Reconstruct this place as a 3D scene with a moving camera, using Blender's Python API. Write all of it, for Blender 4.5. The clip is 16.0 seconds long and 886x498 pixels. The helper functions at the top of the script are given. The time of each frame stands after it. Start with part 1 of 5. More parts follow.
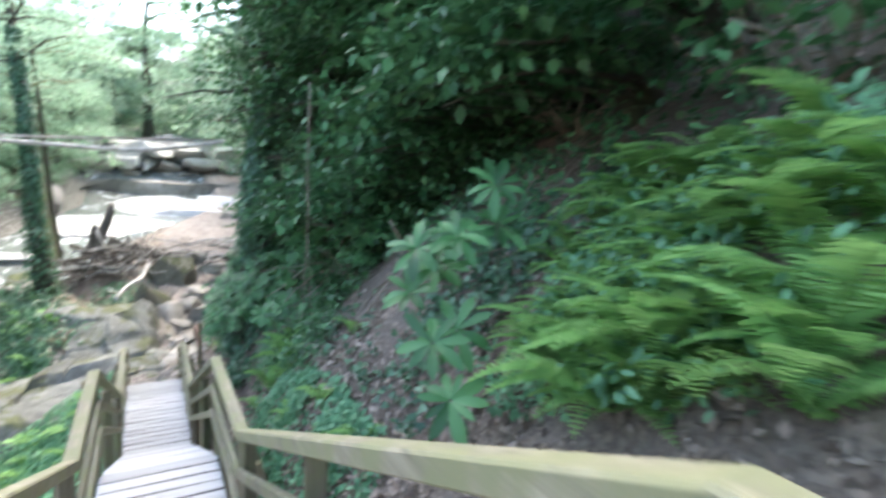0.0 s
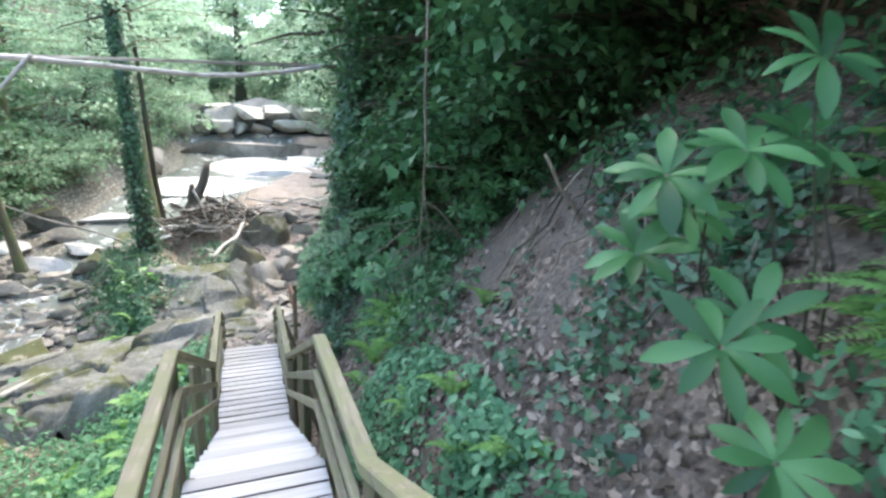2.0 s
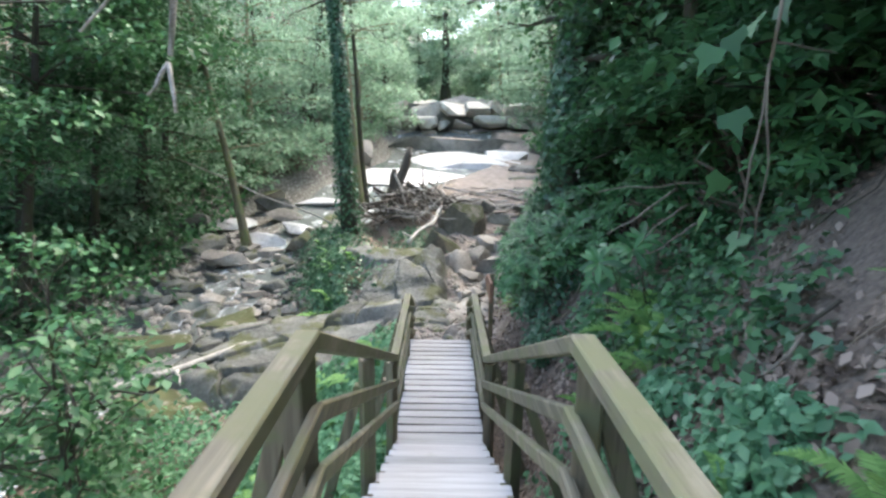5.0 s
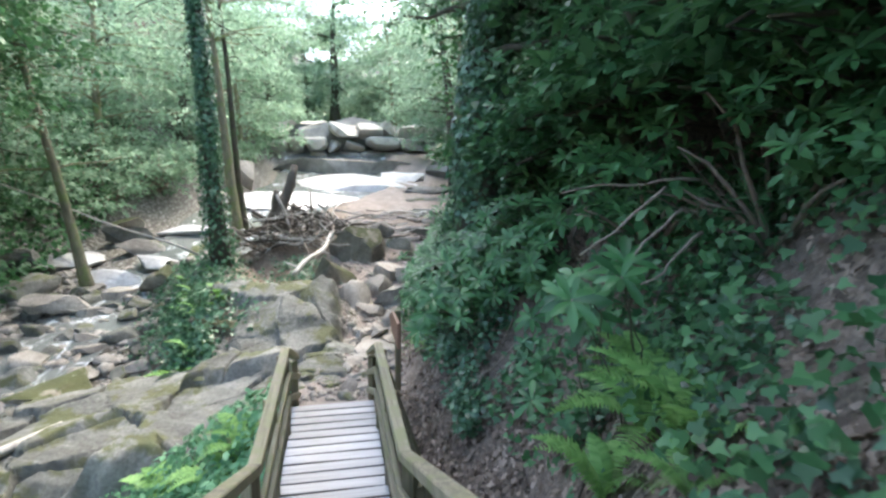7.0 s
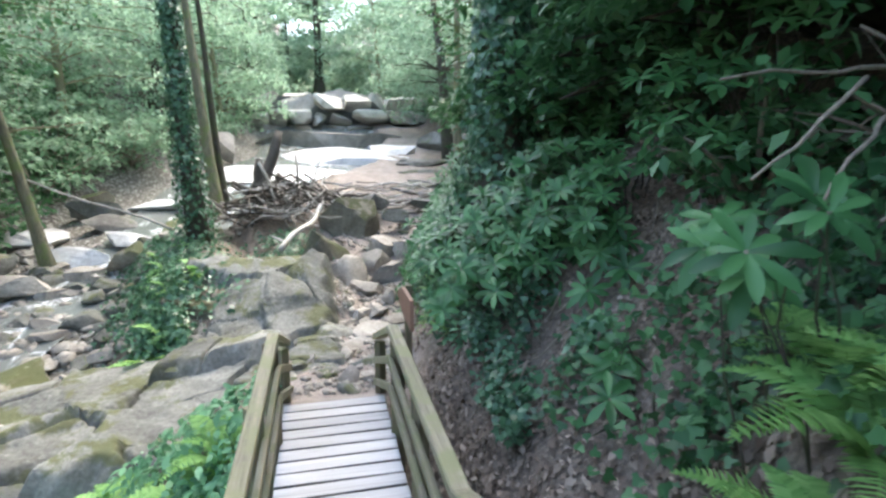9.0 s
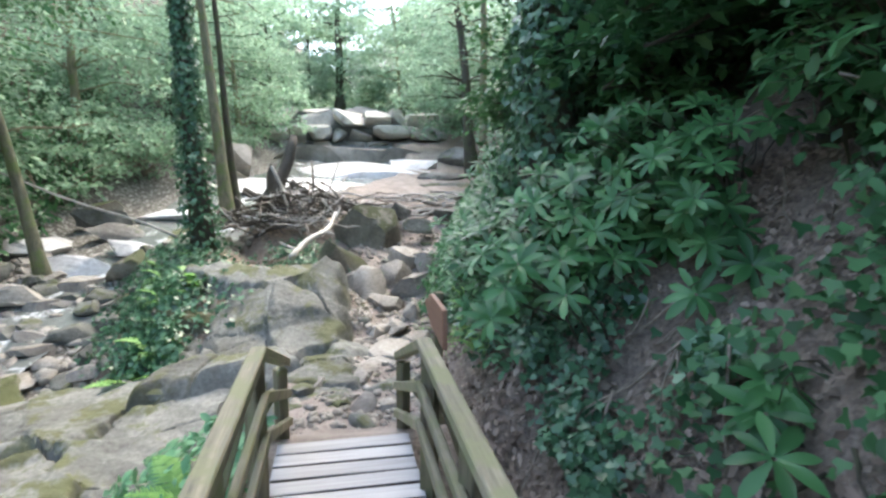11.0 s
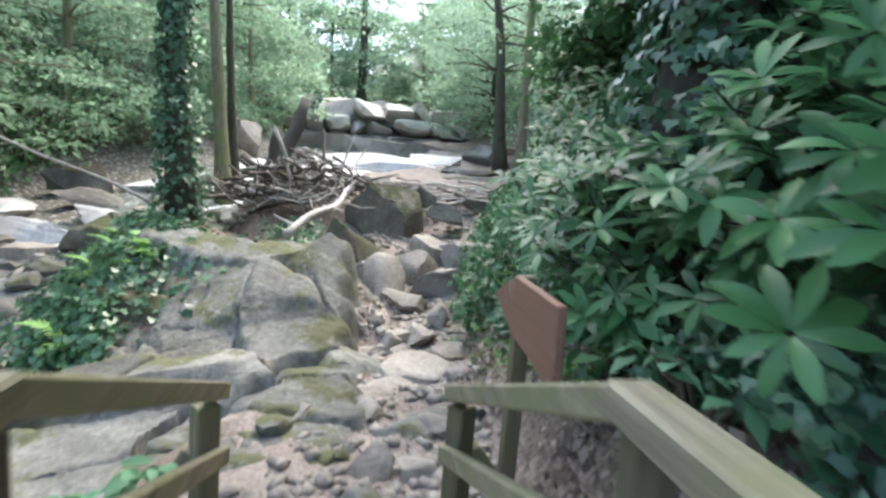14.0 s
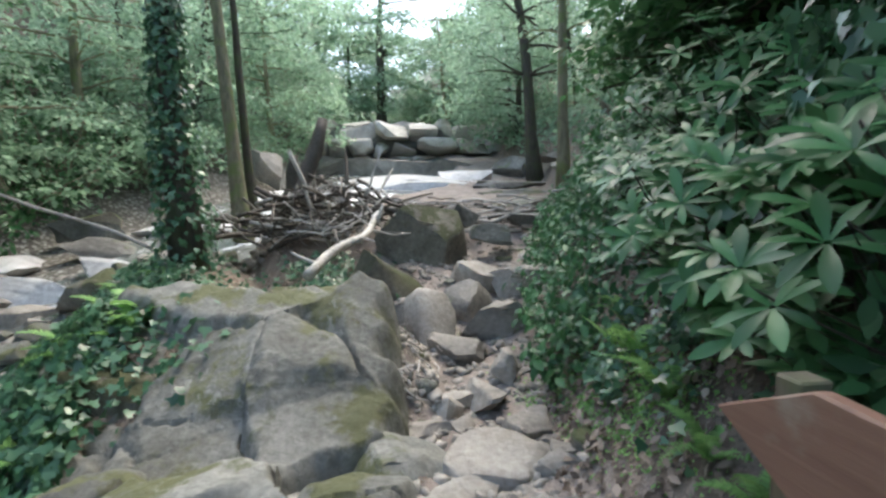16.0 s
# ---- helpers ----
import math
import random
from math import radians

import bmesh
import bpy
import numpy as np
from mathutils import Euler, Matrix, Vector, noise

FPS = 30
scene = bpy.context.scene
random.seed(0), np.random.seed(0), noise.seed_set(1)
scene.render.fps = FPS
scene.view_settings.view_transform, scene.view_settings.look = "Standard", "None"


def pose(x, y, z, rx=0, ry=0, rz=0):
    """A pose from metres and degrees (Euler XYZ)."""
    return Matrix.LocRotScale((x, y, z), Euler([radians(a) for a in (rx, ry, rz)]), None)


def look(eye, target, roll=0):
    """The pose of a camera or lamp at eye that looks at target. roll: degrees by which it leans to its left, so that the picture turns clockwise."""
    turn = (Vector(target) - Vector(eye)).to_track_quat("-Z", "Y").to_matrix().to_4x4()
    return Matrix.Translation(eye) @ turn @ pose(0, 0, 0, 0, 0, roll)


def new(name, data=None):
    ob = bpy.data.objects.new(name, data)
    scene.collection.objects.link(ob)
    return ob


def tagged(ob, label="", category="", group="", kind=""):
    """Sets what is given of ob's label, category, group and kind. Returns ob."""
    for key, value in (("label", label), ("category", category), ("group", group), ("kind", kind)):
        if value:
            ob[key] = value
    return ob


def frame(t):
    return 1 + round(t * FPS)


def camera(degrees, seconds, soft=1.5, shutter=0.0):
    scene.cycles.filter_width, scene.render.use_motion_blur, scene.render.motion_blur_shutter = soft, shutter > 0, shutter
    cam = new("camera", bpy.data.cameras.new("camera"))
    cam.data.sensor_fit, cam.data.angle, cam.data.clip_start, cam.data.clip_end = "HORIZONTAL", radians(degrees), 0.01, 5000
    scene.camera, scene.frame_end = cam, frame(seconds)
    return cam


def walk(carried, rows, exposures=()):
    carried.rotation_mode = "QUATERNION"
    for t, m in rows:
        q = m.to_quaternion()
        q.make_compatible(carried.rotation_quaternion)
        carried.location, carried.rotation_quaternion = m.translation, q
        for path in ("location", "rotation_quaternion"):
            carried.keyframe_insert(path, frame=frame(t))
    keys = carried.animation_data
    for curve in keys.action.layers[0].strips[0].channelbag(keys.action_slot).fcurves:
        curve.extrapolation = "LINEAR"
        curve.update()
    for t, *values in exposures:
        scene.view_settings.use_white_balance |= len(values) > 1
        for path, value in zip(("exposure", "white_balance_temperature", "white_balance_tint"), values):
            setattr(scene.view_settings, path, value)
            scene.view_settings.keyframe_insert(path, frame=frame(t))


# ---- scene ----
cam = camera(80.1, 16.0, 2.6, 0.5)
PATH = [
    (0, (-0.051, -3.266, 4.422), (0.925, -1.54, 4.162), 2.6),
    (0.5, (-0.029, -2.685, 4.434), (0.703, -0.875, 3.998), 3.8),
    (1, (-0.003, -2.339, 4.36), (0.721, -0.527, 3.92), 3.7),
    (1.5, (0.042, -1.995, 4.185), (0.727, -0.156, 3.798), 3.9),
    (2, (0.021, -1.683, 4.069), (0.718, 0.146, 3.658), 1.3),
    (2.5, (0.023, -1.329, 3.903), (0.648, 0.519, 3.465), 1.8),
    (3, (-0.043, -0.96, 3.764), (0.2, 0.969, 3.293), -0.1),
    (3.2, (-0.076, -0.832, 3.679), (0.025, 1.107, 3.199), 0.0),
    (5.3, (-0.013, 0.567, 3.188), (-0.003, 2.53, 2.807), 0.9),
    (5.5, (-0.003, 0.726, 3.104), (0.035, 2.692, 2.74), 1.2),
    (6, (0.05, 1.239, 2.945), (0.364, 3.188, 2.625), 2.7),
    (6.5, (0.01, 1.816, 2.935), (0.339, 3.768, 2.646), 0.3),
    (7, (0.053, 2.267, 2.961), (0.453, 4.203, 2.657), 0.7),
    (7.5, (0.061, 2.658, 2.917), (0.472, 4.583, 2.565), 0.1),
    (8, (-0.017, 2.971, 2.804), (0.443, 4.885, 2.455), -0.8),
    (8.5, (-0.011, 3.303, 2.658), (0.447, 5.214, 2.287), 1.3),
    (9, (-0.078, 3.601, 2.536), (0.37, 5.513, 2.158), 0.3),
    (9.5, (-0.058, 3.906, 2.401), (0.326, 5.84, 2.065), 1.3),
    (11.8, (-0.012, 5.293, 1.788), (0.399, 7.228, 1.494), -0.2),
    (12, (-0.016, 5.421, 1.7), (0.418, 7.35, 1.401), -0.0),
    (12.5, (-0.011, 5.805, 1.531), (0.432, 7.73, 1.217), 0.6),
    (13, (-0.033, 6.149, 1.383), (0.336, 8.079, 1.011), 2.0),
    (13.5, (-0.016, 6.589, 1.284), (0.353, 8.521, 0.922), 2.2),
    (14, (-0.003, 7.181, 1.329), (0.348, 9.133, 1.076), 4.7),
    (14.5, (0.01, 7.697, 1.389), (0.397, 9.646, 1.158), 2.3),
    (15, (-0.024, 8.2, 1.467), (0.322, 10.157, 1.24), 1.1),
    (15.5, (-0.053, 8.482, 1.359), (0.18, 10.46, 1.183), 0.9),
    (16, (-0.043, 8.765, 1.286), (0.193, 10.742, 1.096), -0.4),
]
walk(cam, [(t, look(eye, target, roll)) for t, eye, target, roll in PATH], [(0, 3.12, 6750, 7), (3, 2.95, 6750, 7), (5.5, 2.66, 6750, 7), (8, 2.98, 6750, 7), (10, 2.9, 6750, 7), (13, 2.85, 6750, 7), (14.5, 2.7, 6750, 7), (16, 2.28, 6750, 6)])

# ---- sky and sun ----
world = bpy.data.worlds.new("world")
scene.world = world
world.use_nodes = True
wt = world.node_tree
sky = wt.nodes.new("ShaderNodeTexSky")
sky.sky_type, sky.sun_disc = "NISHITA", False
sky.sun_elevation, sky.sun_rotation = radians(60), radians(30)
sky.air_density, sky.dust_density, sky.ozone_density = 1.0, 3.0, 1.0
wt.links.new(sky.outputs[0], wt.nodes["Background"].inputs[0])
wt.nodes["Background"].inputs[1].default_value = 0.15
lamp = bpy.data.lights.new("sun", "SUN")
lamp.energy, lamp.angle, lamp.color = 0.55, radians(40), (1.0, 0.97, 0.92)
sun = new("sun", lamp)
sun.matrix_world = look((15, 26, 52), (0, 0, 0))

# ---- materials ----
def nodes_of(name):
    m = bpy.data.materials.new(name)
    m.use_nodes = True
    t = m.node_tree
    return m, t, t.nodes["Principled BSDF"]


def ramp(t, fac, stops):
    r = t.nodes.new("ShaderNodeValToRGB")
    while len(r.color_ramp.elements) < len(stops):
        r.color_ramp.elements.new(0.5)
    for e, (p, c) in zip(r.color_ramp.elements, stops):
        e.position, e.color = p, (*c, 1)
    t.links.new(fac, r.inputs[0])
    return r.outputs[0]


def noise_tex(t, scale, detail=5, rough=0.6, vec=None, dist=0.0):
    n = t.nodes.new("ShaderNodeTexNoise")
    n.inputs["Scale"].default_value, n.inputs["Detail"].default_value = scale, detail
    n.inputs["Roughness"].default_value, n.inputs["Distortion"].default_value = rough, dist
    if vec is not None:
        t.links.new(vec, n.inputs["Vector"])
    return n.outputs[0]


def mixed(t, fac, a, b, mode="MIX"):
    n = t.nodes.new("ShaderNodeMix")
    n.data_type, n.blend_type = "RGBA", mode
    for sock, v in ((0, fac), (6, a), (7, b)):
        if isinstance(v, (int, float)):
            n.inputs[sock].default_value = v
        elif isinstance(v, tuple):
            n.inputs[sock].default_value = (*v, 1)
        else:
            t.links.new(v, n.inputs[sock])
    return n.outputs[2]


def coords(t, stretch=(1, 1, 1)):
    c = t.nodes.new("ShaderNodeTexCoord")
    g = t.nodes.new("ShaderNodeNewGeometry")
    mp = t.nodes.new("ShaderNodeMapping")
    mp.inputs["Scale"].default_value = stretch
    t.links.new(g.outputs["Position"], mp.inputs[0])
    return mp.outputs[0], c.outputs["Object"]


def bump(t, bsdf, height, strength, distance):
    b = t.nodes.new("ShaderNodeBump")
    b.inputs["Strength"].default_value, b.inputs["Distance"].default_value = strength, distance
    t.links.new(height, b.inputs["Height"])
    t.links.new(b.outputs[0], bsdf.inputs["Normal"])


def smooth_fac(t, fac, lo, hi):
    r = t.nodes.new("ShaderNodeMapRange")
    r.interpolation_type = "SMOOTHSTEP"
    r.inputs[1].default_value, r.inputs[2].default_value = lo, hi
    t.links.new(fac, r.inputs[0])
    return r.outputs[0]


def rock_material(name, dark, mid, light, moss, moss_amount, rough, scale=2.2):
    m, t, b = nodes_of(name)
    pos, _ = coords(t)
    big = noise_tex(t, scale * 0.5, 4, 0.6, pos, 0.4)
    fine = noise_tex(t, scale * 7, 8, 0.62, pos, 0.3)
    info = t.nodes.new("ShaderNodeObjectInfo")
    col = ramp(t, mixed(t, 0.4, big, fine), ((0.34, dark), (0.5, mid), (0.68, light)))
    geo = t.nodes.new("ShaderNodeNewGeometry")
    sep = t.nodes.new("ShaderNodeSeparateXYZ")
    t.links.new(geo.outputs["Normal"], sep.inputs[0])
    spots = noise_tex(t, scale * 0.8, 6, 0.65, pos)
    up = smooth_fac(t, sep.outputs[2], -0.1, 0.7)
    patch = smooth_fac(t, spots, 0.72 - moss_amount, 0.82 - moss_amount)
    mul = t.nodes.new("ShaderNodeMath")
    mul.operation = "MULTIPLY"
    t.links.new(up, mul.inputs[0]), t.links.new(patch, mul.inputs[1])
    col = mixed(t, mul.outputs[0], col, moss)
    lichen = smooth_fac(t, noise_tex(t, scale * 2.6, 7, 0.7, pos, 0.8), 0.6, 0.68)
    col = mixed(t, mixed(t, 1.0, lichen, (0.65, 0.65, 0.65), "MULTIPLY"), col, light)
    hue = t.nodes.new("ShaderNodeHueSaturation")
    rnd = t.nodes.new("ShaderNodeMapRange")
    rnd.inputs[3].default_value, rnd.inputs[4].default_value = 0.75, 1.2
    t.links.new(info.outputs["Random"], rnd.inputs[0])
    t.links.new(rnd.outputs[0], hue.inputs["Value"])
    t.links.new(col, hue.inputs["Color"])
    t.links.new(hue.outputs[0], b.inputs["Base Color"])
    b.inputs["Roughness"].default_value = rough
    bump(t, b, mixed(t, 0.6, big, fine), 0.9, 0.035)
    return m


def wood_material(name, dark, light, algae, algae_amount, along, rough=0.75):
    m, t, b = nodes_of(name)
    stretch = {"x": (1.2, 30, 30), "y": (30, 1.2, 30), "z": (30, 30, 1.2)}[along]
    pos, _ = coords(t, stretch)
    plain, _ = coords(t)
    grain = noise_tex(t, 1.0, 6, 0.65, pos, 0.3)
    blot = noise_tex(t, 4.0, 5, 0.6, plain)
    info = t.nodes.new("ShaderNodeObjectInfo")
    col = ramp(t, grain, ((0.28, dark), (0.7, light)))
    col = mixed(t, smooth_fac(t, blot, 0.75 - algae_amount, 0.95 - algae_amount), col, algae)
    hue = t.nodes.new("ShaderNodeHueSaturation")
    rnd = t.nodes.new("ShaderNodeMapRange")
    rnd.inputs[3].default_value, rnd.inputs[4].default_value = 0.78, 1.18
    t.links.new(info.outputs["Random"], rnd.inputs[0])
    t.links.new(rnd.outputs[0], hue.inputs["Value"])
    t.links.new(col, hue.inputs["Color"])
    t.links.new(hue.outputs[0], b.inputs["Base Color"])
    b.inputs["Roughness"].default_value = rough
    bump(t, b, grain, 0.5, 0.004)
    return m


def leaf_material(name, dark, mid, light, gloss=0.35, through_amount=0.35, shine=0.28):
    m, t, b = nodes_of(name)
    geo = t.nodes.new("ShaderNodeNewGeometry")
    info = t.nodes.new("ShaderNodeObjectInfo")
    pos, _ = coords(t)
    blot = noise_tex(t, 1.3, 3, 0.6, pos)
    add = t.nodes.new("ShaderNodeMath")
    add.operation = "ADD"
    t.links.new(geo.outputs["Random Per Island"], add.inputs[0])
    t.links.new(info.outputs["Random"], add.inputs[1])
    fr = t.nodes.new("ShaderNodeMath")
    fr.operation = "FRACT"
    t.links.new(add.outputs[0], fr.inputs[0])
    fac = mixed(t, 0.4, fr.outputs[0], blot)
    col = ramp(t, fac, ((0.15, dark), (0.5, mid), (0.9, light)))
    t.links.new(col, b.inputs["Base Color"])
    b.inputs["Roughness"].default_value, b.inputs["Specular IOR Level"].default_value = gloss, shine
    tr = t.nodes.new("ShaderNodeBsdfTranslucent")
    t.links.new(mixed(t, 0.5, col, light), tr.inputs[0])
    mx = t.nodes.new("ShaderNodeMixShader")
    mx.inputs[0].default_value = through_amount
    t.links.new(b.outputs[0], mx.inputs[1])
    t.links.new(tr.outputs[0], mx.inputs[2])
    t.links.new(mx.outputs[0], t.nodes["Material Output"].inputs[0])
    return m


def ground_material():
    """Soil and litter, a trodden path beyond the steps, and gravel along the stream."""
    m, t, b = nodes_of("woodland_ground")
    pos, _ = coords(t)
    big = noise_tex(t, 0.9, 5, 0.6, pos, 0.5)
    fine = noise_tex(t, 22, 6, 0.7, pos)
    v = t.nodes.new("ShaderNodeTexVoronoi")
    v.inputs["Scale"].default_value = 26
    t.links.new(pos, v.inputs["Vector"])
    leafy = ramp(t, v.outputs["Color"], ((0.1, (0.055, 0.04, 0.028)), (0.5, (0.16, 0.12, 0.088)), (0.9, (0.33, 0.255, 0.2))))
    soil = ramp(t, fine, ((0.3, (0.065, 0.05, 0.038)), (0.7, (0.22, 0.18, 0.146))))
    col = mixed(t, smooth_fac(t, big, 0.42, 0.6), soil, leafy)
    mid = noise_tex(t, 2.2, 5, 0.65, pos, 0.4)
    trod = ramp(t, mixed(t, 0.5, mid, fine), ((0.3, (0.11, 0.088, 0.076)), (0.5, (0.235, 0.195, 0.17)), (0.7, (0.38, 0.33, 0.29))))
    gv = t.nodes.new("ShaderNodeTexVoronoi")
    gv.inputs["Scale"].default_value = 9
    t.links.new(pos, gv.inputs["Vector"])
    gravel = mixed(t, smooth_fac(t, gv.outputs["Distance"], 0.3, 0.6), ramp(t, gv.outputs["Color"], ((0.1, (0.13, 0.12, 0.1)), (0.5, (0.24, 0.23, 0.2)), (0.9, (0.38, 0.37, 0.34)))), (0.09, 0.08, 0.065))
    sep = t.nodes.new("ShaderNodeSeparateXYZ")
    t.links.new(pos, sep.inputs[0])

    def calc(op, a, c):
        n = t.nodes.new("ShaderNodeMath")
        n.operation = op
        for k, q in enumerate((a, c)):
            if isinstance(q, (int, float)):
                n.inputs[k].default_value = q
            else:
                t.links.new(q, n.inputs[k])
        return n.outputs[0]

    wob = calc("MULTIPLY", calc("SUBTRACT", mid, 0.5), 2.2)
    x, y = calc("ADD", sep.outputs[0], wob), sep.outputs[1]
    right = calc("ADD", calc("MULTIPLY", y, 0.2), -0.75)
    left = calc("ADD", calc("MULTIPLY", y, 0.1), -2.0)
    path = calc("MULTIPLY", smooth_fac(t, calc("SUBTRACT", right, x), -0.1, 0.35), smooth_fac(t, calc("SUBTRACT", x, left), -0.1, 0.4))
    path = calc("MULTIPLY", path, smooth_fac(t, y, 8.4, 9.0))
    bed = calc("MULTIPLY", smooth_fac(t, calc("SUBTRACT", calc("ADD", calc("MULTIPLY", y, 0.22), -6.8), x), -0.3, 0.9), smooth_fac(t, calc("ADD", x, 11.0), -0.3, 1.2))
    bed = calc("MULTIPLY", bed, smooth_fac(t, y, 8.0, 12.0))
    col = mixed(t, bed, col, gravel)
    col = mixed(t, path, col, trod)
    t.links.new(col, b.inputs["Base Color"])
    b.inputs["Roughness"].default_value = 0.9
    bump(t, b, mixed(t, 0.5, fine, v.outputs["Distance"]), 0.8, 0.03)
    return m


def bark_material(name, dark, light, algae):
    m, t, b = nodes_of(name)
    pos, _ = coords(t, (14, 14, 2.5))
    plain, _ = coords(t)
    g = noise_tex(t, 1.0, 7, 0.7, pos, 0.6)
    blot = noise_tex(t, 2.5, 4, 0.6, plain)
    col = ramp(t, g, ((0.3, dark), (0.7, light)))
    col = mixed(t, smooth_fac(t, blot, 0.45, 0.65), col, algae)
    t.links.new(col, b.inputs["Base Color"])
    b.inputs["Roughness"].default_value = 0.85
    bump(t, b, g, 0.8, 0.02)
    return m


def water_material():
    m, t, b = nodes_of("shallow_stream_water")
    pos, _ = coords(t, (1, 0.5, 1))
    n = noise_tex(t, 7, 4, 0.6, pos, 0.5)
    foam = noise_tex(t, 1.4, 6, 0.7, pos, 0.8)
    col = mixed(t, smooth_fac(t, foam, 0.52, 0.66), (0.16, 0.17, 0.16), (0.75, 0.77, 0.78))
    t.links.new(col, b.inputs["Base Color"])
    b.inputs["Roughness"].default_value = 0.12
    b.inputs["Specular IOR Level"].default_value = 0.8
    bump(t, b, n, 0.5, 0.04)
    return m


ROCK = rock_material("grey_sandstone", (0.058, 0.058, 0.05), (0.128, 0.129, 0.114), (0.25, 0.25, 0.226), (0.08, 0.086, 0.038), 0.23, 0.85)
MOSSY = rock_material("mossy_sandstone", (0.09, 0.08, 0.065), (0.2, 0.18, 0.14), (0.33, 0.31, 0.26), (0.07, 0.078, 0.03), 0.36, 0.9)
PALE = rock_material("pale_cobble_stone", (0.14, 0.124, 0.106), (0.26, 0.236, 0.205), (0.41, 0.382, 0.338), (0.2, 0.21, 0.13), 0.08, 0.8)
# the white sky reflection on the wet rock is painted into its base colour
WETROCK = rock_material("wet_slab_with_sky_sheen", (0.3, 0.29, 0.28), (0.5, 0.49, 0.48), (0.72, 0.72, 0.72), (0.2, 0.2, 0.15), 0.06, 0.32, 1.2)
DARKROCK = rock_material("dark_layered_rock", (0.05, 0.045, 0.04), (0.13, 0.12, 0.105), (0.27, 0.26, 0.24), (0.09, 0.11, 0.045), 0.18, 0.75, 1.2)
CLIFF = rock_material("pale_cliff_stone", (0.24, 0.225, 0.195), (0.42, 0.4, 0.35), (0.6, 0.58, 0.53), (0.2, 0.21, 0.13), 0.08, 0.8, 1.2)
SOIL, WATER = ground_material(), water_material()
RAILWOOD = wood_material("weathered_rail_timber", (0.09, 0.078, 0.05), (0.31, 0.275, 0.19), (0.18, 0.178, 0.092), 0.34, "y")
POSTWOOD = wood_material("weathered_post_timber", (0.075, 0.062, 0.04), (0.23, 0.19, 0.12), (0.145, 0.145, 0.07), 0.32, "z")
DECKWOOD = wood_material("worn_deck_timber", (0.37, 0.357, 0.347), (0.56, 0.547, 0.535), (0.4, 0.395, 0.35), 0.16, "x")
SIDEWOOD = wood_material("dark_stringer_timber_and_edge_shade", (0.07, 0.055, 0.035), (0.2, 0.16, 0.1), (0.15, 0.15, 0.07), 0.3, "y")
SIGNWOOD = wood_material("red_brown_stained_board", (0.18, 0.09, 0.057), (0.255, 0.136, 0.088), (0.3, 0.225, 0.16), 0.2, "y", 0.6)
DEADWOOD = wood_material("bleached_driftwood", (0.22, 0.2, 0.175), (0.6, 0.57, 0.52), (0.2, 0.19, 0.14), 0.2, "x")
DARKWOOD = wood_material("wet_dark_driftwood_and_gap_shade", (0.025, 0.02, 0.016), (0.11, 0.09, 0.07), (0.06, 0.06, 0.04), 0.2, "y")
TWIG = wood_material("grey_brown_twig", (0.1, 0.08, 0.06), (0.3, 0.25, 0.19), (0.16, 0.15, 0.1), 0.2, "z")
BARK = bark_material("dark_bark", (0.02, 0.017, 0.013), (0.08, 0.07, 0.05), (0.05, 0.06, 0.025))
PALEBARK = bark_material("mossy_pale_bark", (0.09, 0.08, 0.05), (0.24, 0.22, 0.14), (0.14, 0.17, 0.06))
RHODO = leaf_material("rhododendron_leaf", (0.02, 0.07, 0.026), (0.055, 0.165, 0.055), (0.13, 0.3, 0.115), 0.38, 0.28, 0.36)
FERN = leaf_material("fern_leaf", (0.11, 0.24, 0.075), (0.21, 0.41, 0.125), (0.31, 0.52, 0.18), 0.5, 0.4)
IVY = leaf_material("ivy_leaf", (0.014, 0.05, 0.026), (0.048, 0.125, 0.06), (0.16, 0.285, 0.165), 0.28, 0.2, 0.38)
WEED = leaf_material("low_woodland_leaf", (0.05, 0.14, 0.07), (0.125, 0.29, 0.15), (0.24, 0.45, 0.26), 0.45, 0.35)
# lighter than real leaves: the background's bright haze is put into this colour
CROWN = leaf_material("haze_paled_beech_leaf", (0.05, 0.125, 0.062), (0.17, 0.305, 0.175), (0.4, 0.54, 0.39), 0.4, 0.55)
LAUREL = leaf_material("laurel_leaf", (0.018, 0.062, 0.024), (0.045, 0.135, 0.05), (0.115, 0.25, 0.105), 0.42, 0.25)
DEADLEAF = leaf_material("dead_leaf", (0.06, 0.045, 0.035), (0.17, 0.13, 0.102), (0.46, 0.375, 0.305), 0.75, 0.1)


# ---- building helpers ----
def mesh_from(name, verts, faces, material, smooth=False):
    me = bpy.data.meshes.new(name)
    me.from_pydata([tuple(v) for v in verts], [], faces)
    me.materials.append(material)
    if smooth:
        me.polygons.foreach_set("use_smooth", [True] * len(me.polygons))
    me.update()
    return me


def big_mesh(name, verts, quads, material, smooth=False):
    """verts: n x 3, quads: m x 4 (numpy)."""
    me = bpy.data.meshes.new(name)
    me.vertices.add(len(verts))
    me.vertices.foreach_set("co", np.asarray(verts, np.float32).ravel())
    m = len(quads)
    me.loops.add(m * 4)
    me.loops.foreach_set("vertex_index", np.asarray(quads, np.int32).ravel())
    me.polygons.add(m)
    me.polygons.foreach_set("loop_start", np.arange(0, m * 4, 4, dtype=np.int32))
    me.polygons.foreach_set("loop_total", np.full(m, 4, np.int32))
    if smooth:
        me.polygons.foreach_set("use_smooth", np.ones(m, bool))
    me.materials.append(material)
    me.update(calc_edges=True)
    me.validate()
    return me


